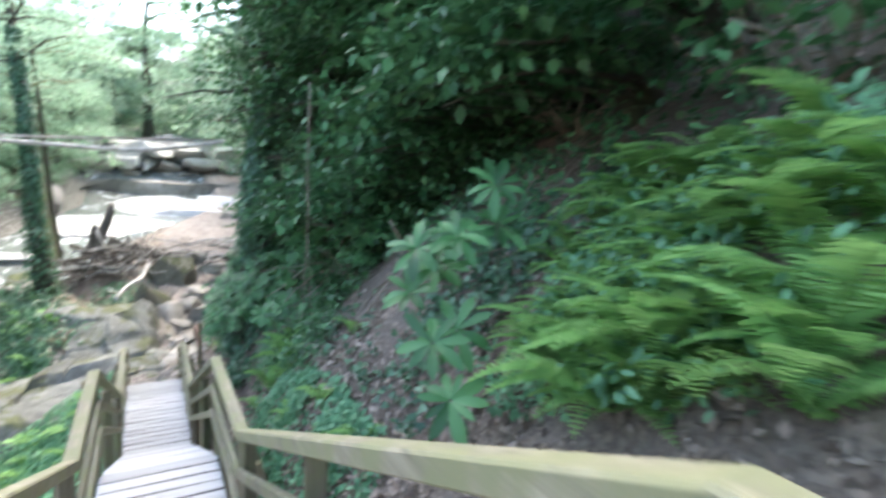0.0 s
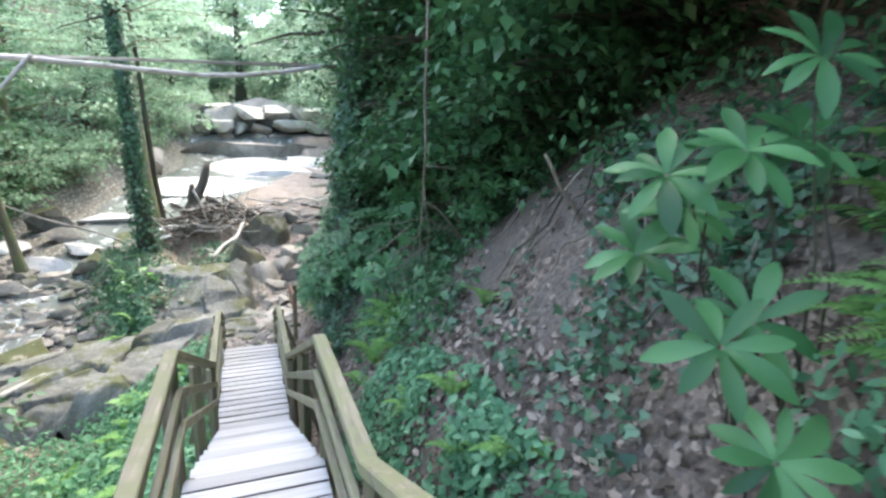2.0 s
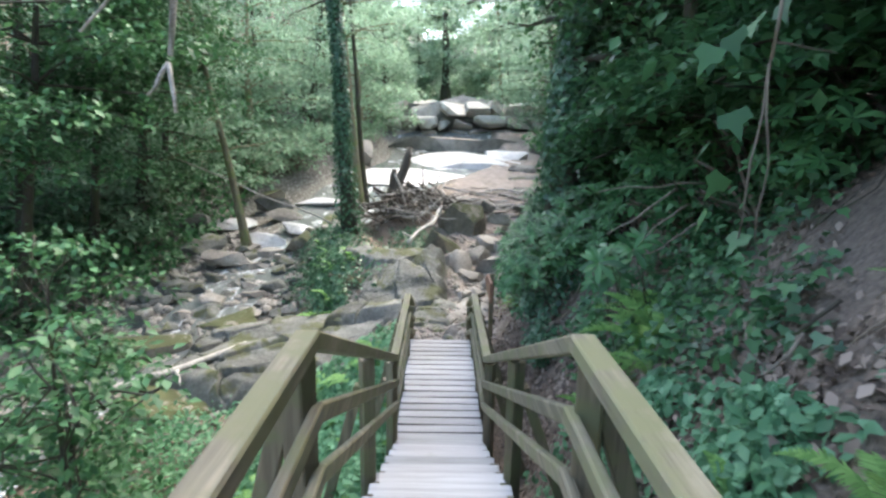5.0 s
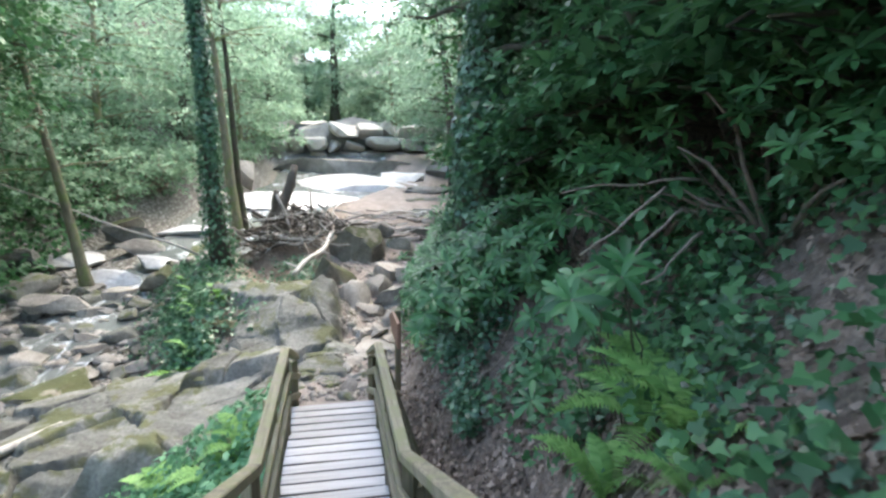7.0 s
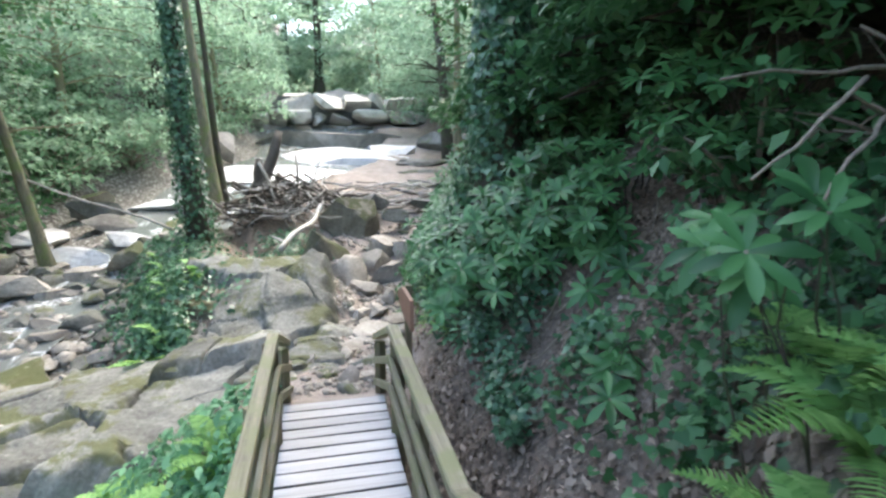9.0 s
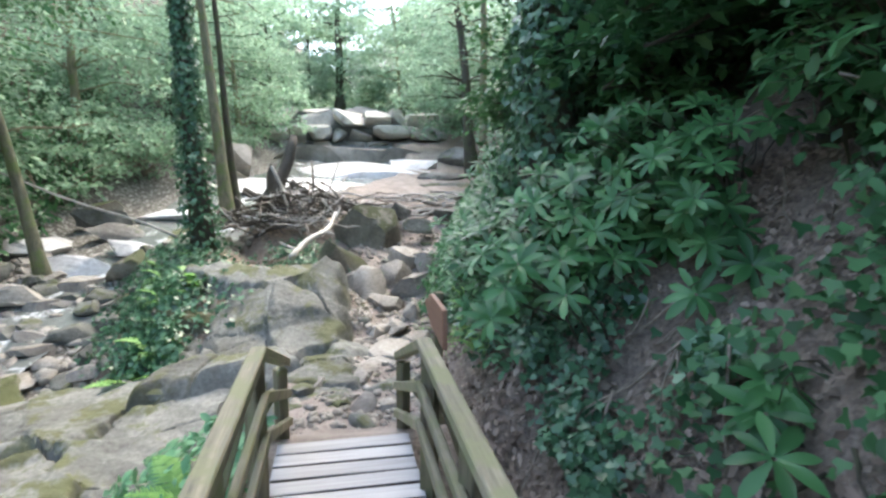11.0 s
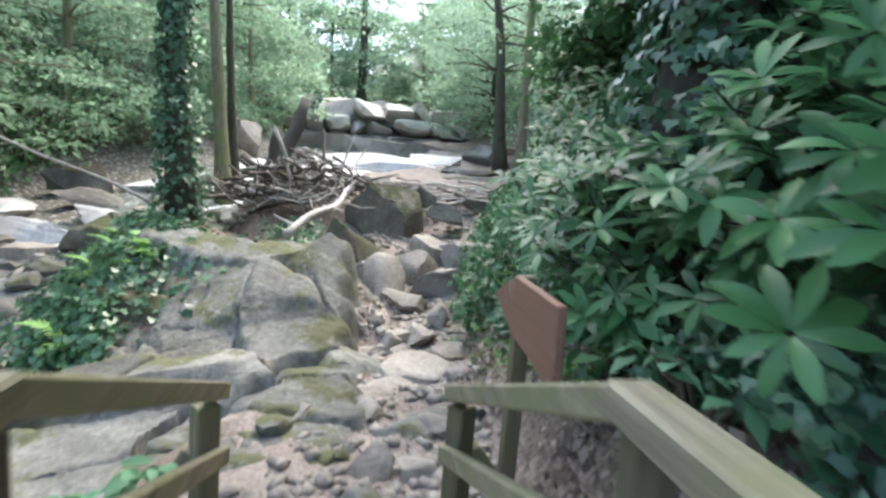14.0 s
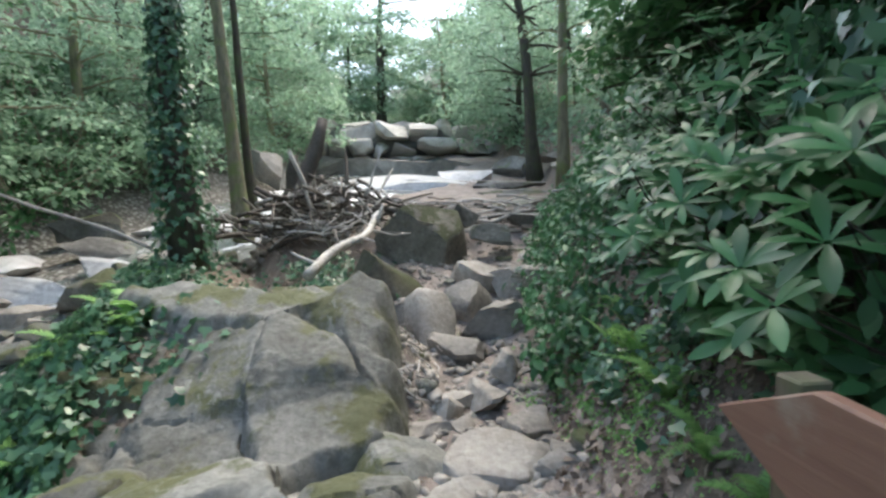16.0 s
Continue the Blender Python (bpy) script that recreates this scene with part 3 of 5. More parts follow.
# rows: x, y, (width, depth, height), top, turn, tilt, material
for i, (x, y, size, top, turn, tilt, mat, lab) in enumerate((
        (-1.0, 14.7, (1.7, 1.5, 1.2), 0.5, 25, (12, 4), MOSSY, "mossy brown boulder in the bank"),
        (-2.15, 13.55, (1.5, 1.0, 0.8), -0.05, -12, (14, 12), MOSSY, "mossy boulder under leaf litter"),
        (0.05, 12.45, (0.9, 1.1, 0.5), -0.42, 20, (8, -4), ROCK, "flat grey stone beside the tilted slabs"),
        (-4.9, 9.3, (1.7, 1.4, 0.9), -1.2, 30, (3, 5), MOSSY, "mossy boulder among weeds"),
        (0.15, 14.6, (0.8, 0.9, 0.6), -0.25, 15, (-12, 8), ROCK, "brown stone in the eroded path"),
        (0.5, 16.2, (0.9, 0.8, 0.8), 0.05, 55, (-14, 8), PALE, "grey boulder below the driftwood"),
        (1.55, 15.5, (0.9, 0.7, 0.5), 0.0, 25, (-8, -8), PALE, "grey stone at the path edge"),
        (1.5, 17.2, (0.8, 0.8, 0.7), 0.4, 75, (-12, 4), PALE, "grey boulder in the path"),
        (0.6, 11.0, (0.8, 0.6, 0.3), -0.47, 35, (0, 3), ROCK, "low grey stone at the foot of the steps"),
        (0.25, 13.2, (0.45, 0.4, 0.3), -0.55, 15, (-8, 8), PALE, "small grey stone in the path"),
        (0.95, 13.75, (0.5, 0.4, 0.35), -0.42, 70, (-14, 4), PALE, "small grey stone in the path"),
        (1.55, 12.4, (0.5, 0.4, 0.3), -0.4, 70, (-8, 4), MOSSY, "mossy stone at the path edge"),
        (-5.3, 13.4, (1.7, 1.4, 0.8), -1.15, 60, (0, 4), MOSSY, "broad mossy boulder beside the stream"),
        (-6.9, 11.5, (2.4, 1.3, 1.0), -1.0, 25, (0, 4), MOSSY, "broad mossy boulder beside the stream"),
        (0.66, 15.4, (0.62, 0.4, 0.95), 0.22, 30, (-32, 14), PALE, "pale upright stone leaning in the path"),
        (0.95, 14.9, (0.7, 0.5, 0.35), -0.28, 10, (-10, 8), PALE, "flat grey stone in the path"),
        (1.15, 16.1, (0.62, 0.6, 0.8), 0.25, 60, (-16, 0), PALE, "smooth grey stone in the path"),
        (2.2, 16.9, (1.3, 0.8, 0.8), 0.42, -8, (0, 0), PALE, "smooth rounded boulder across the path"),
        (0.85, 18.5, (1.8, 1.4, 1.9), 1.3, 12, (-8, -6), MOSSY, "big mossy boulder beside the driftwood"),
        (-0.1, 17.0, (1.3, 1.1, 1.2), 0.5, 30, (-8, 6), MOSSY, "dark mossy boulder below the driftwood"),
        (0.5, 13.55, (0.42, 0.34, 0.3), -0.5, 35, (-12, 10), PALE, "small pale stone in the path"),
        (0.85, 12.45, (0.72, 0.6, 0.42), -0.42, 60, (-4, 6), PALE, "pale rounded stone in the path"),
        (0.35, 12.0, (0.7, 0.5, 0.28), -0.5, 15, (0, 4), PALE, "flat pale stone in the path"),
        (1.25, 13.05, (0.45, 0.36, 0.25), -0.5, 15, (0, 4), PALE, "flat grey stone in the path"),
        (1.95, 14.2, (0.48, 0.26, 0.16), -0.05, 12, (0, -6), PALE, "flat grey stone at the path edge"),
        (1.28, 14.1, (0.28, 0.2, 0.4), -0.2, 40, (-10, 20), PALE, "small upright stone in the path"),
        (2.1, 18.4, (1.1, 0.7, 0.5), 0.82, 12, (0, 8), ROCK, "grey boulder beyond the path"),
        (1.5, 19.5, (1.2, 0.8, 0.6), 1.25, -20, (0, -14), DARKROCK, "dark boulder beyond the path"),
        (3.1, 19.6, (1.3, 0.6, 0.4), 1.05, -12, (0, 4), ROCK, "grey boulder beyond the path"),
        (-4.7, 18.0, (1.2, 1.1, 0.9), 0.15, 20, (0, 0), MOSSY, "mossy green boulder beside the stream"),
        (-3.9, 19.6, (1.3, 1.1, 0.9), 0.5, 50, (0, 0), MOSSY, "brown boulder at the ivy-clad tree"),
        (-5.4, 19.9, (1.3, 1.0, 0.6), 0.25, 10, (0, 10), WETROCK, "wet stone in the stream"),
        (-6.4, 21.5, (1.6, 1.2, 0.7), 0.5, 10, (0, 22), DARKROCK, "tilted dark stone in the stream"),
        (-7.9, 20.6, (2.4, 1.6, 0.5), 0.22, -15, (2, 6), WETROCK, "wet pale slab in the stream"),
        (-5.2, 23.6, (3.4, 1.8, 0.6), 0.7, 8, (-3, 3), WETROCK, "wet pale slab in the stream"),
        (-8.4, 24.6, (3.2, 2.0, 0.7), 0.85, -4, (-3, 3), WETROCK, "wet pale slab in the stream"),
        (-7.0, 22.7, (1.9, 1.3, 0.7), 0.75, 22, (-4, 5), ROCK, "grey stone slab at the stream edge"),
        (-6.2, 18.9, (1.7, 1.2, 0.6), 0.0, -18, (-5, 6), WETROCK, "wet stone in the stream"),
        (-7.4, 24.0, (1.4, 1.0, 0.8), 1.05, 40, (0, 10), MOSSY, "mossy stone at the stream edge"),
        (-6.9, 17.0, (1.6, 1.2, 0.6), -0.3, 30, (-6, 0), PALE, "pale flat stone beside the stream"),
        (-9.0, 19.6, (1.5, 1.2, 0.7), 0.5, 30, (-6, 8), ROCK, "grey boulder on the stream bank"),
        (-9.6, 22.0, (1.3, 1.1, 0.9), 0.95, 14, (0, 0), ROCK, "grey boulder on the stream bank"),
        (-8.2, 18.2, (1.5, 1.2, 0.7), -0.1, 64, (0, 0), ROCK, "grey boulder on the stream bank"),
        (-4.6, 31.5, (1.9, 1.2, 1.5), 3.3, 20, (0, 20), PALE, "pinkish pale boulder at the edge of the slabs"))):
    if mat is PALE and x > -0.2 and y < 17.5:
        size, top = (size[0] * 1.3, size[1] * 1.3, size[2] * 1.15), top - 0.07
    boulder(x, y, size, 11 + i, mat, lab, turn=turn, tilt=tilt, top=top, boxy=0.42, rough=0.11)


def outcrop(name, label, x0, x1, y0, y1, height, plates, seed, material, step=0.06, groove=0.13, fade=0.35, count=110):
    """A bed of fractured rock: plates of uneven height and tilt, split by cracks, that dips into the ground at its edges."""
    r = rng(seed)
    px, py = r.uniform(x0, x1, plates), r.uniform(y0, y1, plates)
    lift, tx, ty = r.normal(0, step, plates), r.normal(0, 0.11, plates), r.normal(0, 0.11, plates)
    gx, gy = np.meshgrid(np.linspace(x0, x1, count), np.linspace(y0, y1, count))
    wx, wy = gx + 0.12 * wave(gx * 1.6, gy * 1.6) + 0.03 * wave(gx * 6, gy * 6), gy + 0.12 * wave(gy * 1.7 + 4, gx * 1.7) + 0.03 * wave(gy * 6, gx * 6 + 2)
    dist = np.hypot((wx[..., None] - px) * 0.8, wy[..., None] - py)
    order = np.argsort(dist, axis=-1)
    first = order[..., 0]
    d1, d2 = np.take_along_axis(dist, order[..., :1], -1)[..., 0], np.take_along_axis(dist, order[..., 1:2], -1)[..., 0]
    crack = np.clip(1 - (d2 - d1) / 0.09, 0, 1) * (0.5 + 0.5 * np.sin(first * 2.3 + order[..., 1] * 1.7))
    second = order[..., 1]
    own = 0.5 + 0.5 * np.clip((d2 - d1) / 0.14, 0, 1)
    plane = [lift[k] + tx[k] * (gx - px[k]) + ty[k] * (gy - py[k]) for k in (first, second)]
    z = height(gx, gy) + own * plane[0] + (1 - own) * plane[1]
    z = z - groove * crack ** 1.5 + 0.025 * wave(gx * 2.6, gy * 2.6) + 0.012 * wave(gx * 7, gy * 7)
    edge = np.minimum(np.minimum(gx - x0, x1 - gx), np.minimum(gy - y0, y1 - gy)) + 0.16 * wave(gx * 1.9, gy * 2.3)
    f = np.clip(edge / fade, 0, 1)
    z = np.where(f < 1, (land(gx, gy) - 0.25) * (1 - f) ** 2 + z * (1 - (1 - f) ** 2), z)
    ix = np.arange(count * count).reshape(count, count)
    q = np.stack([ix[:-1, :-1], ix[:-1, 1:], ix[1:, 1:], ix[1:, :-1]], axis=-1).reshape(-1, 4)
    t = thing(name, label, "rock")
    V, owner = np.stack([gx, gy, z], -1).reshape(-1, 3), first.ravel()[q[:, 0]]
    for k in range(plates):
        mine = q[owner == k]
        if len(mine) < 20:
            continue
        used, back = np.unique(mine, return_inverse=True)
        me = big_mesh("slab", V[used], back.reshape(-1, 4), material, True)
        me.set_sharp_from_angle(angle=radians(40))
        part("slab", me, None, t)
    return t


outcrop("rock_outcrop", "fractured pale grey sandstone outcrop sloping up beside the path", -2.75, 0.2, 11.3, 14.5,
        lambda x, y: -0.5 + 0.42 * np.clip(y - 12.3, 0, 2) ** 1.1 - 0.1 * np.clip(-1.0 - x, 0, 3) - 0.12 * np.clip(x + 0.35, 0, 1), 15, 8, ROCK, 0.09, 0.17, count=150)
outcrop("rock_bed", "broad cracked grey sandstone slabs below the walkway", -5.6, -0.75, 9.2, 12.7,
        lambda x, y: -0.8 + 0.1 * (x + 1.5) + 0.06 * (y - 11), 18, 25, ROCK, 0.08, 0.4, 0.4, 150)
outcrop("rock_step", "flat grey stone slabs set in earth below the steps", -1.0, 0.3, 10.2, 12.3,
        lambda x, y: -0.49 - 0.03 * (y - 10.2), 6, 31, ROCK, 0.03, 0.08, 0.3, 80)
chunks = [rock_mesh((1, 0.8, 0.62), 260 + k, PALE if k == 0 else ROCK, 12, 0.05, False, 0.3) for k in range(5)]
r = rng(15)
for k in range(64):
    y = r.uniform(10.5, 19.5)
    x = np.interp(y, STREAM_Y, STREAM_X) + r.uniform(-3.8, 2.2)
    s = r.uniform(0.35, 1.0)
    ob = new("bank_rock", chunks[k % 5])
    ob.matrix_basis = pose(x, y, land_z(x, y) + s * 0.12, *(r.uniform(-16, 16, 2)), r.uniform(0, 360)) @ Matrix.Diagonal((s, s, s, 1))
    tagged(ob, "angular pale rock on the stony stream bank", "rock", "rocks of the stream bank")

# bright wet slabs and dark ledges up the stream
for i, (x, y, size, top, turn, tilt, mat, nm, lab) in enumerate((
        # the slabs' brightness is sky sheen held in the WETROCK colour
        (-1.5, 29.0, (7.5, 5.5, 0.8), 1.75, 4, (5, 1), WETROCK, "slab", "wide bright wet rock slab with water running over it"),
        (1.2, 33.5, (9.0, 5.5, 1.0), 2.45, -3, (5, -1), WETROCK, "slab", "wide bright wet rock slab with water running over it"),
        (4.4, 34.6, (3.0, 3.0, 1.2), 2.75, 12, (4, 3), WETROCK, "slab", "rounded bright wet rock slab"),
        (5.2, 29.5, (3.8, 2.0, 0.5), 2.0, 8, (3, 0), DARKROCK, "ledge", "thin dark rock ledge beside the wet slabs"),
        (4.9, 26.6, (4.4, 1.8, 0.45), 1.65, -4, (3, 2), ROCK, "ledge", "thin grey rock ledge beside the wet slabs"),
        (3.9, 23.6, (3.6, 1.6, 0.45), 1.35, 6, (2, -2), ROCK, "ledge", "thin grey rock ledge beside the wet slabs"),
        (1.2, 39.4, (13.5, 4.5, 2.4), 3.6, 1, (2, 0), PALE, "ledge", "grey layered rock ledge across the stream"),
        (0.8, 46.5, (19.0, 5.0, 2.8), 6.3, 1, (1, 0), ROCK, "ledge", "grey layered rock ledge across the stream"),
        (2.4, 50.5, (21.0, 6.0, 3.4), 7.3, -1, (1, 0), PALE, "ledge", "pale layered rock ledge across the stream"),
        (6.8, 35.6, (2.2, 2.4, 1.6), 3.6, 30, (0, 0), DARKROCK, "boulder", "dark mossy boulder beside the slabs"),
        (8.6, 31.0, (3.6, 2.2, 0.7), 3.5, 18, (0, -8), PALE, "ledge", "tilted pale rock ledge on the bank"),
        (8.2, 28.2, (3.4, 1.8, 0.6), 2.9, 10, (0, -6), PALE, "ledge", "tilted pale rock ledge on the bank"))):
    boulder(x, y, size, 71 + i, mat, lab, nm, turn, tilt, top, boxy=0.85 if nm == "ledge" else 0.6, rough=0.06)

# a low cliff of pale layered blocks across the head of the slabs
cliff = thing("rock_ledge", "pale layered cliff of jointed sandstone blocks across the stream", "rock", at=(1.2, 43.4, 3.0))
r = rng(19)
for row, (z0, z1, back) in enumerate(((2.9, 4.1, 0.5), (4.0, 5.15, 0.0), (5.1, 6.35, 0.35))):
    x = -5.6 + 0.5 * row
    while x < 7.6:
        w = r.uniform(1.0, 2.6)
        ob = part("block", rock_mesh((w * 1.04, 3.4, (z1 - z0) * 1.06), 600 + int(x * 10) + 50 * row, (PALE, CLIFF, CLIFF)[row], 5, 0.05, False, 0.72), None, cliff)
        ob.matrix_basis = pose(x + w / 2 - 1.2, back + 1.0 + r.uniform(-0.25, 0.25), (z0 + z1) / 2 - 3.0 + r.uniform(-0.08, 0.06), r.uniform(-2, 2), r.uniform(-2, 2), r.uniform(-5, 5))
        x += w

# cobbles and stones
cobbles = [rock_mesh((1, 0.8, 0.55), 200 + k, PALE if k % 3 else ROCK, 13, 0.04, True, 0.3) for k in range(6)]
r = rng(5)
n = 0
while n < 240:
    y = r.uniform(8.5, 20)
    x = np.interp(y, STREAM_Y, STREAM_X) + r.uniform(-3.6, 2.6)
    ob = new("cobble", cobbles[n % 6])
    s = 0.16 + 0.5 * r.random() ** 2
    ob.matrix_basis = pose(x, y, land_z(x, y) + s * 0.15, *(r.uniform(-14, 14, 2)), r.uniform(0, 360)) @ Matrix.Diagonal((s, s, s, 1))
    tagged(ob, "pale grey cobble on the stream bank", "stone", "cobbles of the stream bank")
    n += 1
n = 0
while n < 150:
    y = 9.8 + 11 * r.random()
    lo, hi = np.interp(y, (9, 12, 14, 20), (-0.8, -0.3, -0.1, 0.2)), np.interp(y, FOOT_Y, FOOT_X)
    x = r.uniform(lo, hi + 0.1)
    ob = new("path_stone", cobbles[n % 6])
    s = 0.05 + 0.34 * r.random() ** 2
    ob.matrix_basis = pose(x, y, land_z(x, y) + s * 0.06, *(r.uniform(-24, 24, 2)), r.uniform(0, 360)) @ Matrix.Diagonal((s, s, s, 1))
    tagged(ob, "loose grey stone lying in the trodden path", "stone", "loose stones of the path")
    n += 1


def rubble(name, label, region, n, size, seed, material):
    """Small broken stones pressed into the ground, too many to count."""
    r = rng(seed)
    x, y = region(r, n)
    pieces = []
    for k in range(4):
        v = np.array([(a, b, c) for c in (-0.3, 0.3) for b in (-0.42, 0.42) for a in (-0.5, 0.5)]) * r.uniform(0.6, 1.15, (8, 3))
        q = np.array([(0, 2, 3, 1), (4, 5, 7, 6), (0, 1, 5, 4), (2, 6, 7, 3), (0, 4, 6, 2), (1, 3, 7, 5)])
        m = slice(k, n, 4)
        s = size[0] + (size[1] - size[0]) * r.random(len(x[m])) ** 2.5
        pos = np.stack([x[m], y[m], land(x[m], y[m]) + 0.08 * s], -1)
        d = np.stack([r.normal(0, 1, len(s)), r.normal(0, 1, len(s)), r.normal(0, 0.25, len(s))], -1)
        up = np.stack([r.normal(0, 0.3, len(s)), r.normal(0, 0.3, len(s)), np.ones(len(s))], -1)
        pieces.append(spread((v, q), pos, d, up, s))
    V, Q = merge(pieces)
    return tagged(new(name, big_mesh(name, V, Q, material)), label, "rubble", kind="stuff")


def eroded_path(r, n):
    y = r.uniform(9.6, 19.5, n)
    lo, hi = np.interp(y, (9, 12, 14, 20), (-0.7, 0.0, 0.1, 0.4)), np.interp(y, FOOT_Y, FOOT_X)
    return lo + (hi - lo) * r.random(n), y


rubble("path_rubble", "broken stone rubble pressed into the eroded earth path", eroded_path, 2600, (0.015, 0.13), 41, PALE)
rubble("bank_rubble", "pale broken stones strewn along the stony stream bank", lambda r, n: (lambda y: (np.interp(y, STREAM_Y, STREAM_X) + r.uniform(-3.4, 2.8, n), y))(r.uniform(8, 20, n)), 3000, (0.04, 0.3), 42, PALE)


# ---- wood: driftwood, logs, branches, sign ----
def limb_thing(name, label, category, limbs, material):
    return tagged(new(name, limb_mesh(name, limbs, material)), label, category)


limb_thing("log", "bleached fallen log leaning against the mossy boulder", "log",
           [(curve_points((-0.95, 15.4, 0.34), (0.03, 17.4, 1.04), 12, 0.24, 3), np.linspace(0.07, 0.045, 12), 9),
            (curve_points((-0.1, 17.1, 0.93), (0.02, 17.2, 1.22), 4, 0.05, 4), np.linspace(0.05, 0.02, 4), 6),
            (curve_points((-0.2, 16.9, 0.86), (-0.45, 16.95, 1.1), 4, 0.05, 14), np.linspace(0.025, 0.008, 4), 5),
            (curve_points((-0.4, 16.5, 0.74), (-0.1, 16.35, 0.7), 5, 0.06, 15), np.linspace(0.022, 0.006, 5), 5),
            (curve_points((-0.55, 16.2, 0.62), (-0.3, 16.1, 0.78), 4, 0.05, 6), np.linspace(0.04, 0.012, 4), 6),
            (curve_points((-0.8, 15.7, 0.44), (-1.2, 15.75, 0.6), 4, 0.05, 8), np.linspace(0.04, 0.012, 4), 6)], DEADWOOD)
limb_thing("stump", "dark broken tree stump standing out of the driftwood", "stump",
           [(curve_points((-2.0, 20.0, 0.9), (-1.15, 20.4, 2.95), 8, 0.12, 5), (0.3, 0.26, 0.22, 0.2, 0.17, 0.15, 0.13, 0.1), 10),
            (curve_points((-1.85, 20.05, 1.3), (-1.75, 19.9, 2.2), 5, 0.06, 9), (0.16, 0.14, 0.12, 0.1, 0.08), 8),
            (curve_points((-1.6, 20.1, 0.9), (-1.2, 19.8, 1.75), 5, 0.06, 12), (0.14, 0.12, 0.1, 0.08, 0.06), 8)], DARKWOOD)
limb_thing("fallen_log", "bleached dead log lying across the stream bank", "log",
           [(curve_points((-4.05, 10.75, -0.95), (-6.6, 8.0, -1.25), 10, 0.12, 7), np.linspace(0.06, 0.1, 10), 8),
            (curve_points((-5.0, 9.7, -1.05), (-4.7, 9.2, -1.15), 4, 0.05, 17), np.linspace(0.05, 0.02, 4), 6)], DEADWOOD)
limb_thing("leaning_branch", "thin grey dead branch leaning from the stream bank", "branch",
           [(curve_points((-9.5, 19.0, 2.6), (-3.6, 17.6, 0.5), 10, 0.2, 21), np.linspace(0.02, 0.035, 10), 6)], DEADWOOD)
limb_thing("overhead_branch", "pale dead branch hanging across above the walkway", "branch",
           [(curve_points((-5.2, 3.0, 4.45), (0.9, 4.4, 4.82), 16, 0.3, 31), np.linspace(0.018, 0.026, 16), 7),
            (curve_points((-1.5, 3.6, 4.65), (-2.2, 3.7, 3.9), 6, 0.1, 32), np.linspace(0.02, 0.008, 6), 6)], DEADWOOD)
limb_thing("hanging_branch", "forked pale twig hanging down over the ravine", "branch",
           [(curve_points((-2.35, 5.6, 6.2), (-2.66, 5.67, 3.95), 9, 0.16, 41), np.linspace(0.03, 0.026, 9), 7),
            (curve_points((-2.66, 5.67, 3.97), (-2.62, 5.67, 3.5), 4, 0.03, 42), np.linspace(0.026, 0.022, 4), 6),
            (curve_points((-2.66, 5.67, 3.97), (-2.9, 5.67, 3.66), 4, 0.04, 43), np.linspace(0.024, 0.018, 4), 6)], DEADWOOD)
twigs = thing("bare_branch", "bare brown twigs arching out of the dark bank", "branch")
for k, (a, b) in enumerate((((2.6, 5.6, 2.9), (1.5, 5.5, 2.85)), ((2.3, 5.55, 2.85), (1.62, 5.4, 2.4)), ((2.4, 5.5, 2.7), (1.75, 5.2, 2.3)), ((2.5, 5.4, 2.55), (1.8, 5.0, 2.25)), ((3.4, 5.8, 2.6), (2.5, 5.5, 2.75)))):
    part("twig", limb_mesh("twig", [(curve_points(a, b, 8, 0.11, 51 + k), np.linspace(0.012, 0.006, 8), 6)], TWIG), None, twigs)
limb_thing("dead_twig", "grey broken twig standing on the bank", "branch",
           [(curve_points((2.7, 2.0, 3.35), (2.2, 1.86, 3.92), 6, 0.06, 61), np.linspace(0.02, 0.012, 6), 6),
            (curve_points((2.42, 1.92, 3.68), (2.5, 1.8, 3.86), 4, 0.03, 62), np.linspace(0.012, 0.006, 4), 5)], TWIG)

pile = thing("driftwood_pile", "tangled heap of dark flood driftwood and roots against boulders", "driftwood", at=(-0.8, 19.3, 0.6))
r = rng(9)
sticks = []
for k in range(6):
    L = 1.0
    pts = curve_points((-0.5, 0, 0), (0.5, 0, 0), 7, 0.16, 70 + k)
    limbs = [(pts, np.linspace(0.034, 0.014, 7) * (1.6 if k == 0 else 1.0), 7)]
    if k % 2:
        limbs.append((curve_points(pts[3], pts[3] + Vector((0.18, 0.14, 0.1)), 4, 0.04, 80 + k), np.linspace(0.02, 0.007, 4), 5))
    sticks.append(limb_mesh("stick", limbs, DARKWOOD if k < 4 else DEADWOOD))
for k in range(300):
    u = r.normal(size=2) * np.array([1.0, 0.6])
    h = 1.05 * math.exp(-0.35 * (u[0] ** 2 + (u[1] / 0.8) ** 2)) * r.random()
    x, y = -1.0 + 1.15 * u[0], 19.3 + u[1]
    if x > 0.1 and y < 19.0:
        continue
    s = 0.45 + 1.6 * r.random() ** 2
    ob = part("stick", sticks[k % 6], None, pile)
    ob.matrix_basis = pose(x + 0.8, y - 19.3, max(land_z(x, y), 0.5) - 0.55 + h + 0.05, 0, r.normal(0, 24), r.normal(0, 50)) @ Matrix.Diagonal((s, s * 0.62, s * 0.62, 1))
pile2 = thing("driftwood_sticks", "scattered grey driftwood sticks lying on the rocks", "driftwood", at=(2.3, 21, 1.0))
